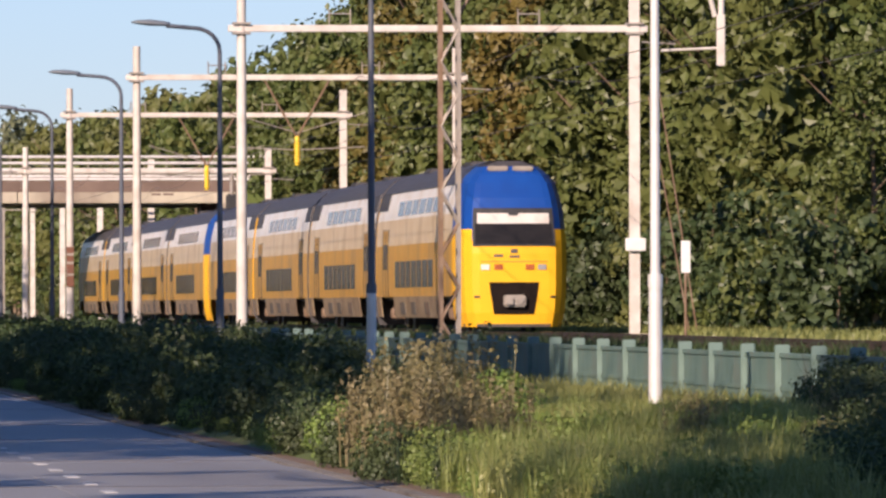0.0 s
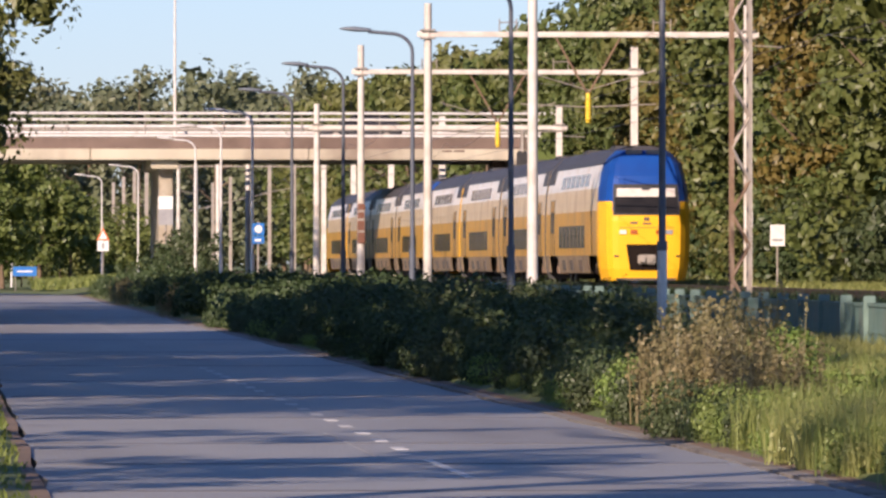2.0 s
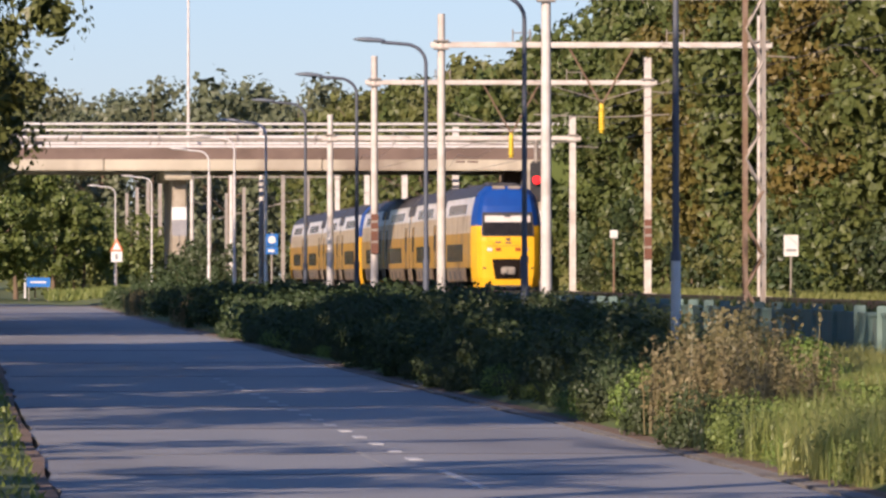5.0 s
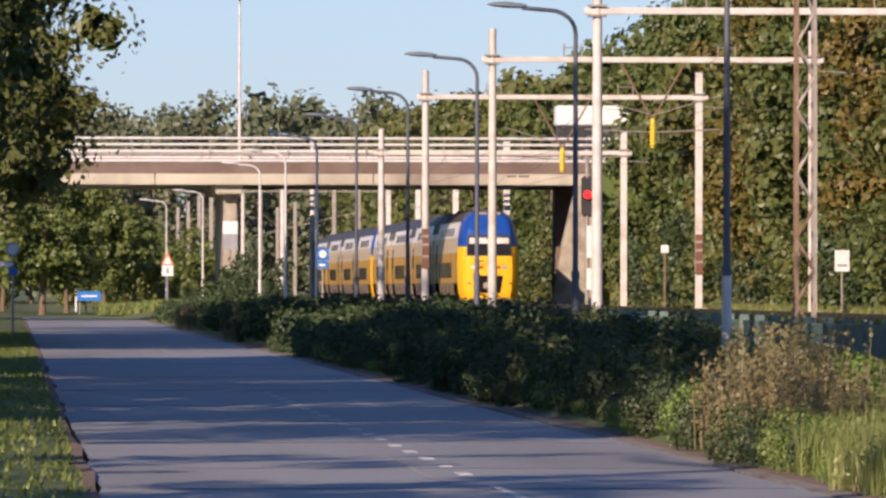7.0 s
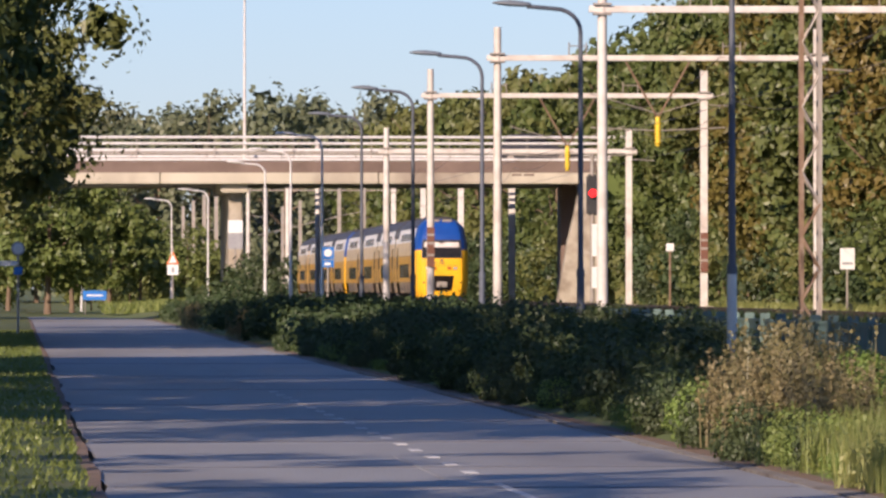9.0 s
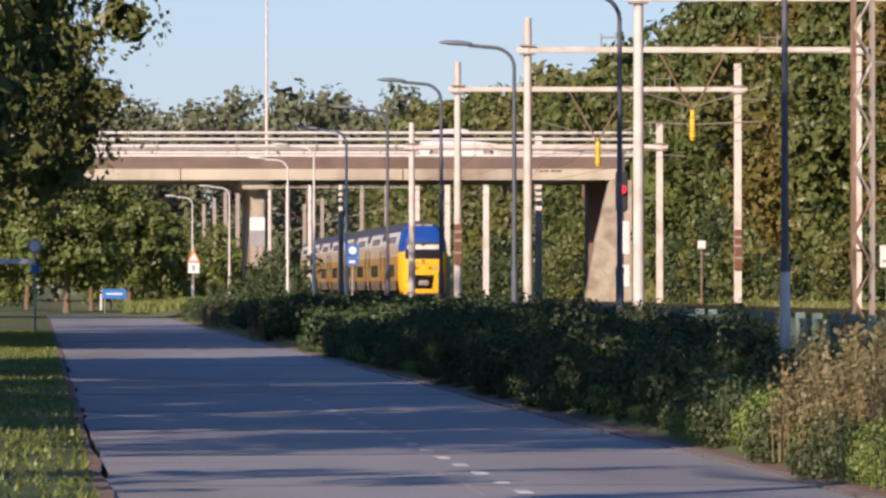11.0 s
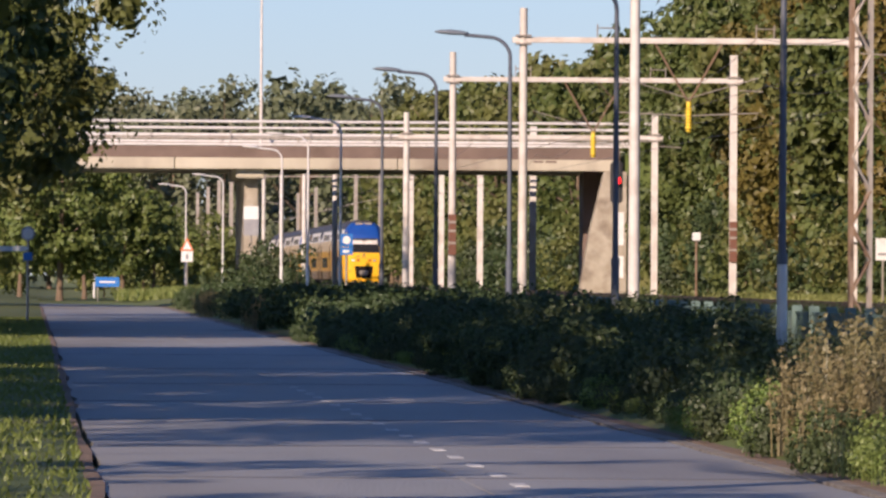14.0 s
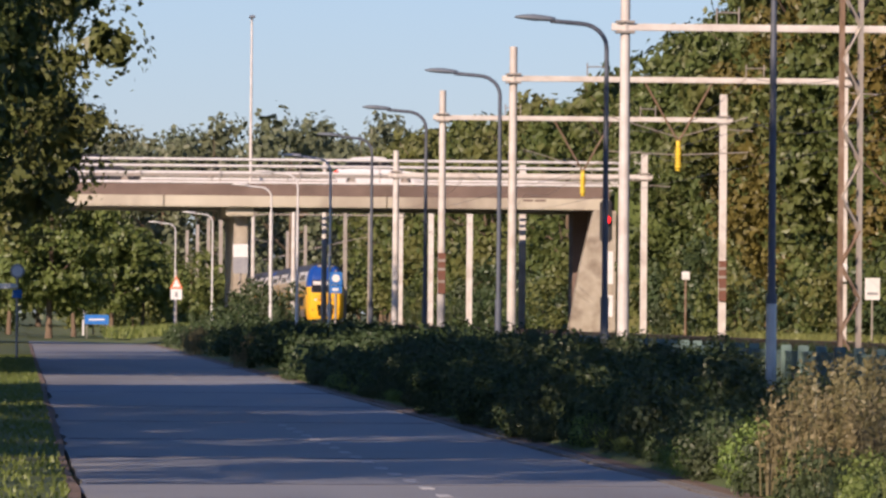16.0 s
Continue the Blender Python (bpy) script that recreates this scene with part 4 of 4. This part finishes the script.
    plate(s, "text_bar", rect(-0.5, 0.5, 1.10, 1.20), 0, WHITE_BOARD, 0.014)

    s = thing("notice_board", "pale board with a grey lower half on a post", "board", pose(11.0, 424, 0.2))
    part("post", tube(B(), [(0, 0.05, -0.2), (0, 0.05, 4.9)], 0.05, 8), GALV, s)
    part("upper_board", box(B(), -0.37, 0.37, -0.04, 0.0, 4.2, 4.85, 0.01), WHITE_BOARD, s)
    part("lower_board", box(B(), -0.37, 0.37, -0.04, 0.0, 3.4, 4.19, 0.01), GREY_BOARD, s, "grey lower board")

    # signal beside the right-hand track
    g = thing("railway_signal", "railway signal with a dark head and white boards", "railway signal", Matrix.LocRotScale((26.35, 385, 0.08), None, (1.63, 1.63, 1.63)))
    part("post", tube(B(), [(0, 0, 0.3), (0, 0, 4.9)], 0.06, 10), GALV, g)
    bm = box(B(), -0.17, 0.17, -0.10, 0.10, 3.0, 4.15, 0.05)
    head = part("signal_head", bm, BLACK, g, "black signal head")
    part("hood", tube(B(), [(0, -0.10, 3.62), (0, -0.2, 3.62)], 0.14, 14), BLACK, head)
    part("red_lens", tube(B(), [(0, -0.20, 3.62), (0, -0.215, 3.62)], 0.115, 16), SIGNAL_RED, head, "glowing red lens")
    plate(g, "white_board", rect(-0.02, 0.20, 1.85, 2.75), -0.1, WHITE_BOARD)
    plate(g, "white_board", rect(-0.02, 0.20, 0.95, 1.55), -0.1, WHITE_BOARD)
    b = thing("mast_box", "white box strapped to a catenary mast", "cabinet box", pose(rail_x(25.8, 221), 220.8, 3.3))
    part("box_body", box(B(), -0.27, 0.27, -0.1, 0.05, -0.17, 0.17, 0.02), WHITE_BOARD, b)
    part("strap", box(B(), -0.16, 0.16, 0.05, 0.10, -0.05, 0.05), GALV, b)
    b = thing("mast_box", "small white box on a catenary mast", "cabinet box", pose(rail_x(25.8, 272), 271.75, 3.1))
    part("box_body", box(B(), -0.13, 0.13, -0.06, 0.12, -0.28, 0.28, 0.02), WHITE_BOARD, b)
    # red and white boards on the third portal's masts
    for x, y, z in ((15.4, 319, 3.2), (25.8, 319, 3.0)):
        b = thing("mast_board", "rust-red board with white bands on a mast", "railway sign", pose(rail_x(x, y), y - 0.2, z), group="red boards on masts")
        part("board", box(B(), -0.14, 0.14, -0.02, 0.05, -0.75, 0.75, 0.01), RED_BOARD, b)
        for dz in (-0.35, 0.1, 0.42):
            part("band", box(B(), -0.13, 0.13, -0.035, -0.02, dz, dz + 0.09), GALV, b)
        part("bracket", box(B(), -0.05, 0.05, 0.05, 0.12, -0.1, 0.1), GALV, b)
    # stay wires and pair of thin posts beside the first portal
    for i, (dx, dz) in enumerate(((0.55, 4.6), (0.75, 6.2))):
        w = thing("stay_rod", "thin rusty stay rod beside a mast", "stay rod", pose(rail_x(25.9, 220), 220, 0.6), group="stay rods")
        part("rod", tube(B(), [(dx + 0.75, 0, 0), (dx * 0.3, 0, dz + 2)], 0.022, 6), RUSTY, w)


def fence():
    """Low fence of green panels between posts, along the foot of the railway bank."""
    f = thing("panel_fence", "low green panel fence along the railway bank", "fence")
    y = 62.0
    panel = post = None
    while y < 212:
        z = 0.36
        if panel is None:
            bm = box(B(), -0.025, 0.025, 0.06, 3.14, 0.0, 0.74, 0.01)
            box(bm, -0.04, 0.04, 0.06, 3.14, 0.30, 0.36, 0.005)
            box(bm, -0.045, 0.045, 0.06, 3.14, 0.70, 0.76, 0.005)
            panel = part("panel", bm, GREEN_PANEL, f)
            panel.location = (13.5, y, z)
            post = part("post", box(B(), -0.09, 0.09, -0.05, 0.05, -0.25, 0.86, 0.012), GREEN_POST, f)
            post.location = (13.5, y, z)
        else:
            again("panel", panel, pose(13.5, y, z), f)
            again("post", post, pose(13.5, y, z), f)
        y += 3.2
    return f


# ---- planting ----


def ground_z(x):
    xs = (-8, 0.6, 7.2, 9.5, 13.2, 14.2, 16, 30, 60)
    zs = (0.05, 0.03, 0.05, 0.25, 0.45, 0.72, 0.74, 0.80, 0.85)
    return float(np.interp(x, xs, zs))


def forest():
    rng = random.Random(11)
    kinds = [tree_kind(1.0, 16.2 + d, 4.6 + 0.3 * i, 92, 9000, 0.33, 20 + i, TREE_LEAVES, core=18, lump=(0.13, 0.30)) for i, d in enumerate((0, -1.2, 0.9, -0.4))]
    plain = [tree_kind(1.0, 16.4 + i, 4.9, 48, 1500, 0.62, 26 + i, TREE_LEAVES, core=7, lump=(0.16, 0.34)) for i in range(2)]
    yellow = tree_kind(2.0, 15.5, 4.2, 70, 8400, 0.30, 31, YELLOW_LEAVES, core=12, lump=(0.14, 0.3))
    far = [tree_kind(0.5, 18.5, 6.5, 54, 2300, 0.58, 40 + i, HAZED_LEAVES, core=10, lump=(0.2, 0.34)) for i in range(2)]
    lab = "tall broadleaf tree with dense dark green foliage"
    y = 226.0
    while y < 860:
        for row, x in enumerate((34.5, 42.0)):
            k = kinds[rng.randrange(4)] if row == 0 and y < 470 else plain[rng.randrange(2)]
            s = rng.uniform(0.88, 1.03) * (1.0 if row == 0 else 1.04) * (1.08 if y < 400 else 0.915 if 430 < y < 640 else 1.0)
            plant_tree(k, rail_x(x + rng.uniform(-1.3, 1.3), y), y + rng.uniform(-1.5, 1.5) + row * 3, 0.78, rng.uniform(0, 6.28), s, lab, "trees behind the railway")
        y += max(6.2, y * 0.017)
    for x, y, s in ((34.6, 219, 1.0), (31.5, 216, 0.5), (32.2, 414, 0.8), (34.6, 420, 0.9), (32.6, 404, 0.7), (37.5, 421, 0.95)):
        plant_tree(kinds[0], x, y, 0.78, rng.uniform(0, 6), s, lab, "trees behind the railway")
    for x, y in ((32.5, 300), (33.5, 372), (32.0, 345)):
        plant_tree(yellow, x, y, 0.78, rng.uniform(0, 6), 0.95, "broadleaf tree with yellowing autumn foliage", "trees behind the railway")
    # The far wood's haze is in its leaf colour.
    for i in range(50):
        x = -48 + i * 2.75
        plant_tree(far[i % 2], x + rng.uniform(-1, 1), 930 + rng.uniform(-20, 90), 0.3, rng.uniform(0, 6.28), rng.uniform(1.16, 1.29), "distant tree in a wood with haze in its leaf colour", "far wood")
    bush = [tree_kind(0.1, 4.2, 2.1, 20, 1250, 0.28, 60 + i, m, 0.05) for i, m in enumerate((TREE_LEAVES, SHRUB_LEAVES, SHRUB_LEAVES))]
    for x, y, s in ((11.3, 416, 0.85), (12.1, 413, 0.8), (10.9, 410, 0.55), (12.9, 409, 0.5), (10.4, 402, 0.4), (9.2, 428, 0.4)):
        plant_tree(bush[1], x, y, 0.25, rng.uniform(0, 6), s, "dark bush in front of the bridge pier", "bushes by the bridge", "bush")
    y = 214.0
    while y < 700:
        plant_tree(bush[rng.randrange(3)], rail_x(30.6 + rng.uniform(-0.7, 1.2), y), y, 0.75, rng.uniform(0, 6.28), rng.uniform(0.5, 1.05), "leafy green bush at the edge of the wood", "bushes at the wood's edge", "bush")
        y += max(2.6, y * 0.009)


def left_trees():
    rng = random.Random(5)
    big = [tree_kind(4.6, 22.0, 6.0, 54, 7000, 0.50, 80 + i, TREE_LEAVES, 0.34) for i in range(2)]
    back = tree_kind(3.9, 21.5, 7.0, 70, 5000, 0.58, 85, TREE_LEAVES, 0.34, core=12)
    wide = [tree_kind(3.9, 21.5, 7.0, 70, 6500, 0.58, 83, TREE_LEAVES, 0.34, core=7), tree_kind(4.9, 20.5, 7.0, 130, 17000, 0.30, 84, TREE_LEAVES, 0.34, core=20, lump=(0.13, 0.30))]
    airy = [tree_kind(3.4, 13.6, 4.4, 34, 1700, 0.30, 86 + i, TREE_LEAVES, 0.16, core=9, lump=(0.10, 0.22)) for i in range(2)]
    high = tree_kind(12.6, 22.5, 5.6, 40, 4500, 0.5, 89, TREE_LEAVES, 0.3)
    dense = tree_kind(5.0, 22.5, 5.4, 80, 5000, 0.5, 92, TREE_LEAVES, 0.3, core=30)
    topped = tree_kind(17.0, 25.5, 4.0, 40, 3500, 0.45, 95, TREE_LEAVES, 0.3, core=25)
    lab = "big broadleaf roadside tree with dark foliage"
    # Out of view on the left; added only for the shade they cast.
    for x, y, s in ((-7.5, -40, 1), (-8.5, -18, 1), (-7.6, -2, 1), (-8.4, 14, 1.05)):
        plant_tree(big[rng.randrange(2)], x, y, 0.03, rng.uniform(0, 6.28), s, lab, "roadside trees")
    for x, y, s in ((-7.6, 100, 0.95), (-7.4, 115, 0.95), (-7.2, 132, 0.95), (-7.0, 152, 1),  (-6.1, 224, 1.0), (-5.5, 252, 1.0), (-4.6, 282, 1.0), (-2.9, 310, 0.95), (-2.3, 338, 0.9)):
        plant_tree(wide[1 if y > 190 else 0], x, y, 0.03, rng.uniform(0, 6.28), s, lab, "roadside trees")
    # Unseen open crowns, added to dapple the near road with shade.
    for x, y, s in ((-8.4, 52, 0.9), (-7.4, 66, 0.8), (-10.5, 46, 1.05)):
        plant_tree(airy[rng.randrange(2)], x, y, 0.03, rng.uniform(0, 6.28), s, "unseen open-crowned tree added to dapple the road with shade", "roadside trees")
    # Unseen raised crowns that shade the hedge but let sun under them.
    for x, y, s in ((-8.3, 76, 0.77), (-8.2, 88, 0.77)):
        plant_tree(high, x, y, 0.03, rng.uniform(0, 6.28), s, "unseen high-crowned tree added to shade the hedge", "roadside trees")
    plant_tree(tree_kind(7.6, 20.5, 6.2, 80, 8000, 0.36, 93, TREE_LEAVES, 0.34, core=30, lump=(0.16, 0.32)), -7.0, 176, 0.03, 0.4, 1.0, "tall roadside tree with overhanging dark branches", "roadside trees")
    # Unseen tree, set where its shadow darkens the right-hand verge.
    plant_tree(dense, -2.6, 37.4, 0.03, 1.0, 1.33, "unseen dense tree added to shade the right-hand verge", "roadside trees")
    # Two more unseen crowns, raised so their shadows reach grass and fence.
    plant_tree(topped, -11.4, 36.6, 0.03, 4.0, 1.15, "unseen tree with a small high crown, added for its shade", "roadside trees")
    plant_tree(topped, -7.1, 54.5, 0.03, 2.0, 1.0, "unseen tree with a small high crown, added for its shade", "roadside trees")
    # Unseen trees further left, added to put the overhanging crown in shade.
    for x, y in ((-12.0, 163), (-15.5, 154), (-18.0, 143)):
        plant_tree(back, x, y, 0.03, rng.uniform(0, 6.28), 1.18, lab, "roadside trees")
    # Unseen second row that shades the crowns in view.
    for y in range(232, 275, 14):
        plant_tree(back, -14.0 + rng.uniform(-1, 1), y, 0.03, rng.uniform(0, 6.28), rng.uniform(0.95, 1.05), lab, "roadside trees")
    small = [tree_kind(1.6, 8.2, 3.2, 40, 3200, 0.40, 90 + i, BEND_LEAVES, 0.16, core=10, lump=(0.18, 0.34)) for i in range(2)]
    broad = tree_kind(1.5, 10.6, 5.2, 70, 7000, 0.36, 97, BEND_LEAVES, 0.22, core=16, lump=(0.14, 0.28))
    plant_tree(broad, 2.0, 546, 0.0, 0.6, 1.0, "broad low-branched tree in full leaf at the bend", "trees at the bend")
    scrub = tree_kind(0.1, 5.0, 2.6, 24, 2200, 0.3, 98, BEND_LEAVES, 0.06, core=8)
    for x, y, s in ((5.5, 622, 1.0), (8.5, 632, 1.2), (11.0, 641, 1.1), (13.2, 652, 1.3), (9.8, 660, 1.4), (-2.5, 620, 1.0), (15.0, 668, 1.1)):
        plant_tree(scrub, x, y, 0.0, rng.uniform(0, 6.28), s, "olive scrub beyond the bend", "scrub beyond the bend", "bush")
    for x, y, s in ((-3.0, 560, 1.1), (6.2, 566, 0.95), (-8.0, 555, 1.1), (3.8, 580, 1.05), (8.6, 590, 0.8), (-0.6, 585, 1.1)):
        plant_tree(small[rng.randrange(2)], x, y, 0.0, rng.uniform(0, 6.28), s, "small rounded roadside tree in full leaf", "trees at the bend")


def shrubs():
    rng = random.Random(7)
    green = [shrub_mesh(1.0, 1.25, 1500, 0.095, 100 + i, SHRUB_LEAVES) for i in range(4)]
    dark = [shrub_mesh(1.1, 1.3, 1400, 0.10, 110 + i, SHRUB_LEAVES, 12) for i in range(2)]
    coarse = [shrub_mesh(1.0, 1.25, 620, 0.15, 115 + i, SHRUB_LEAVES) for i in range(4)]
    bright = [shrub_mesh(0.7, 0.9, 1500, 0.06, 120 + i, BRIGHT_LEAVES) for i in range(2)]
    dry = [stalk_mesh(0.6, 1.0, 60, 130 + i, DRY_LEAVES) for i in range(2)]

    def put(me, x, y, s, nm, label, group):
        o = new(nm, me)
        o.matrix_basis = Matrix.LocRotScale((x, y, ground_z(x) - 0.03), Euler((0, 0, rng.uniform(0, 6.28))), (s, s, s * rng.uniform(0.85, 1.1)))
        tagged(o, label, "shrub", group)

    far_v, far_f = [], []
    y = 84.0
    while y < 430:
        step = 1.7 if y < 150 else 1.7 + (y - 150) * 0.016
        for x in (7.9, 9.4, 11.0, 12.4):
            xx, yy = x + rng.uniform(-0.5, 0.5), y + rng.uniform(-0.6, 0.6)
            if (y < 108 and x > 9) or (y < 135 and x > 10.5) or (y < 150 and x > 12):
                continue
            s = rng.uniform(0.72, 1.0) * (0.85 if x < 8.5 else 0.9)
            s *= 0.62 + 0.38 * min(1.0, max(0.0, (y - 84) / 35)) if x < 10 else 0.7 + 0.25 * min(1.0, max(0.0, (y - 135) / 40))
            me = (green + dark)[rng.randrange(6)] if y < 205 else coarse[rng.randrange(4)]
            if y < 205:
                put(me, xx, yy, s, "shrub", "dense leafy green roadside shrub", "shrubs between road and railway")
            else:
                co = np.array([v.co for v in me.vertices])
                a = rng.uniform(0, 6.28)
                co = co @ np.array([[math.cos(a), math.sin(a), 0], [-math.sin(a), math.cos(a), 0], [0, 0, 1]]) * s * 1.1 + (xx, yy, ground_z(xx) - 0.03)
                n = len(far_v)
                far_v.extend(map(tuple, co))
                far_f.extend(tuple(n + i for i in p.vertices) for p in me.polygons)
        y += step
    tagged(new("far_shrubs", mesh_of("far_shrubs", far_v, far_f, SHRUB_LEAVES)), "dense band of leafy shrubs along the road", "shrub", kind="stuff")
    for i in range(70):
        y = 76 + 150 * (i / 70) ** 1.2
        put((green + bright)[rng.randrange(6)], rng.uniform(7.05, 7.5), y, rng.uniform(0.3, 0.52), "low_shrub", "small leafy weed shrub at the road edge", "weeds at the road edge")
    for x, y, s in ((7.25, 78.5, 0.6), (7.2, 83, 0.6), (7.25, 90, 0.8), (9.4, 95, 0.9), (9.9, 99, 0.9), (7.25, 96, 0.7)):
        put(bright[rng.randrange(2)], x, y, s, "shrub", "low shrub with fresh bright green leaves", "bright shrubs")
    for x, y, s in ((7.45, 82, 1.0), (7.8, 84, 1.1), (7.5, 86.5, 1.1), (8.1, 88, 1.15), (7.9, 80, 0.9), (8.9, 92, 0.7), (10.9, 88, 0.5), (9.9, 80, 0.5), (11.6, 82, 0.5), (10.6, 76, 0.45), (7.05, 262, 1.0), (7.15, 268, 0.9), (6.95, 333, 1.0), (7.1, 340, 0.9)):
        put(dry[rng.randrange(2)], x, y, s, "dry_weed_clump", "clump of dry pale brown weed stalks", "dry weeds")


def grasses():
    rng = random.Random(9)
    rank = [shrub_mesh(0.8, 1.0, 1200, 0.07, 150 + i, SHRUB_LEAVES, 26) for i in range(2)]
    for i in range(64):
        y = rng.uniform(62, 97)
        x = rng.uniform(8.6 + (y - 61) * 0.15, 13.2)
        o = new("rank_weed", rank[i % 2])
        k = rng.uniform(0.45, 0.75)
        o.matrix_basis = Matrix.LocRotScale((x, y, ground_z(x) - 0.03), Euler((0, 0, rng.uniform(0, 6.28))), (k, k, k))
        tagged(o, "rank dark green weeds before the green fence", "weed", "weeds before the fence")
    herbs = [shrub_mesh(0.45, 0.55, n, 0.05, 140 + i, m, k) for i, (m, n, k) in enumerate(((GRASS_BLADES, 260, 150), (GRASS_BLADES, 350, 120), (BRIGHT_LEAVES, 600, 40)))]
    for i in range(190):
        y = rng.uniform(60, 100)
        x = rng.uniform(7.6, 12.9)
        if i % 3 == 0:
            x, y = rng.uniform(7.15, 8.3), rng.uniform(61, 79)
        elif x < 9.2 and y > 80:
            continue
        o = new("herb_clump", herbs[rng.randrange(3)])
        k = rng.uniform(0.5, 1.0) * (0.7 if y > 84 else 1.0)
        o.matrix_basis = Matrix.LocRotScale((x, y, ground_z(x) - 0.03), Euler((0, 0, rng.uniform(0, 6.28))), (k, k, k))
        tagged(o, "leafy yellow-green herb clump in the verge", "weed", "herbs in the verge")

    def field(name, label, n, x0, x1, y0, y1, h0, h1, w, mat, keep=None):
        vs, fs = [], []
        while len(fs) < 2 * n:
            x, y = rng.uniform(x0, x1), rng.uniform(y0, y1)
            if keep and not keep(x, y):
                continue
            blade(vs, fs, x, y, ground_z(x) - 0.02, rng.uniform(h0, h1), w, rng, 0.9)
        o = new(name, mesh_of(name, vs, fs, mat))
        tagged(o, label, "grass", kind="stuff")

    field("tall_grass", "tall sunlit yellow-green grass beside the road", 44000, 7.3, 13.3, 60, 84, 0.10, 0.38, 0.007, GRASS_BLADES)
    field("tall_grass", "tall grass at the foot of the green fence", 20000, 8.6, 13.3, 84, 135, 0.10, 0.30, 0.009, GRASS_BLADES)
    field("verge_grass", "short mown grass on the verge", 30000, -3.5, 0.62, 55, 320, 0.04, 0.10, 0.017, MOWN_BLADES)
    field("bank_weeds", "rank dark weeds on the railway bank behind the fence", 14000, 14.0, 16.4, 84, 230, 0.2, 0.55, 0.02, SHRUB_LEAVES)
    field("bank_grass", "rough grass behind the tracks", 14000, 26.6, 31, 200, 340, 0.1, 0.4, 0.03, GRASS_BLADES)
    field("far_grass", "sunlit rough grass beyond the bend", 5000, 5.5, 12.5, 520, 548, 0.2, 0.8, 0.05, GRASS_BLADES)


ground()
road()
railway()
bridge()
for y, z, right in ((221, 9.0, True), (272, 9.1, True), (319, 8.95, True), (360, 7.5, True)):
    portal(y, z, right=right, arms=y < 350)
for y in (450, 505, 555, 602, 658, 712, 765, 820, 880):
    if y < 620:
        portal(y, 8.6, arms=False, far=True)
    else:
        for side in (-5.2, 5.2):
            m = thing("catenary_mast", "pale steel catenary mast beside the track", "catenary mast", pose(rail_x(20.6 + side, y), y, 0.7), group="distant catenary masts")
            part("mast", h_mast(B(), 0, 0, 9.4, 0.16), GALV, m)
            part("cantilever", tube(B(), [(0, 0, 6.9), (-side * 0.5, 0, 6.4)], 0.03, 6), GALV, m)
lattice_portal()
overhead_wires()
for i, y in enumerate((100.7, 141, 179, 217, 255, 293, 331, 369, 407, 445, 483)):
    # Pale colour stands for sunlit posts and feet, dark for shaded posts.
    street_lamp(12.0, y, LAMP_WHITE if i in (0, 6, 7, 8, 9, 10) else LAMP_SHADED, foot=LAMP_WHITE if i < 2 else None)
for x, y, a in ((11.8, 520, 0), (10.6, 577, 0), (4.7, 612, 10)):
    street_lamp(x, y, LAMP_WHITE, a)
signs()
fence()
left_trees()
forest()
shrubs()
grasses()
TAIL_GLOW = glowing("tail_lamp_glow", (1.0, 0.04, 0.02), 2.0)
CAR_WHITE = surface("car_white", (0.75, 0.75, 0.76), (0.70, 0.70, 0.71), 2, 0.3, bump=0)
CAR_DARK = surface("car_dark", (0.03, 0.03, 0.035), (0.05, 0.05, 0.055), 2, 0.3, bump=0)
near_set = train_set("yellow and blue double-deck train set leading past the camera")
far_set = train_set("second yellow and blue double-deck train set coupled behind")


def motions():
    """The train draws away along the right-hand track; traffic crosses the bridge."""
    lean = math.degrees(math.atan(0.003))
    times = [(0, 225.0), (1.5, 264.9), (3.5, 318.5), (7, 415), (9, 470), (12.5, 570), (14.5, 631), (16, 676)]
    for ob, off in ((near_set, 0.0), (far_set, 4 * CAR + 0.5)):
        walk(ob, [(t, pose(rail_x(23.0, y + off), y + off, 1.0, 0, 0, -lean)) for t, y in times])
    deck, near, far = 7.93, 430.2, 434.6
    # label, paint, lit, lane, heading, time and place of one moment, speed
    for label, paint, lit, y, head, t, x, v in (
            ("dark car crossing the bridge", CAR_DARK, False, far, 180, 2.5, 13.8, -14.9),
            ("white car crossing the bridge", CAR_WHITE, False, far, 180, 3.0, 25.3, -14.4),
            ("dark car ahead of a lorry on the bridge", CAR_DARK, False, near, 0, 5.8, 15.6, 17.0),
            ("dark car with lit tail lights on the bridge", CAR_DARK, True, near, 0, 8.0, 10.3, 16.2),
            ("white car crossing the bridge", CAR_WHITE, False, near, 0, 11.3, 26.4, 16.0),
            ("white car with lit tail lights on the bridge", CAR_WHITE, True, near, 0, 16.0, 18.0, 14.6),
            ("dark car with lit tail lights on the bridge", CAR_DARK, True, near, 0, 16.0, 4.0, 14.6)):
        c = car(label, paint, lit)
        walk(c, [(s, pose(max(-66, min(82, x + v * (s - t))), y, deck, 0, 0, head)) for s in bridge_times(t, x, v)])
    b = lorry()
    walk(b, [(s, pose(max(-66, min(82, 10.3 + 16.6 * (s - 5.8))), near, deck)) for s in bridge_times(5.8, 10.3, 16.6)])


def bridge_times(t, x, v):
    """The clip's start and end, and the moments at which a vehicle enters and leaves the bridge road."""
    ends = sorted(((-66 - x) / v + t, (82 - x) / v + t))
    return sorted({0.0, 16.0, *[round(max(0, min(16, ends[0] + (ends[1] - ends[0]) * k / 12)), 2) for k in range(13)]})


motions()
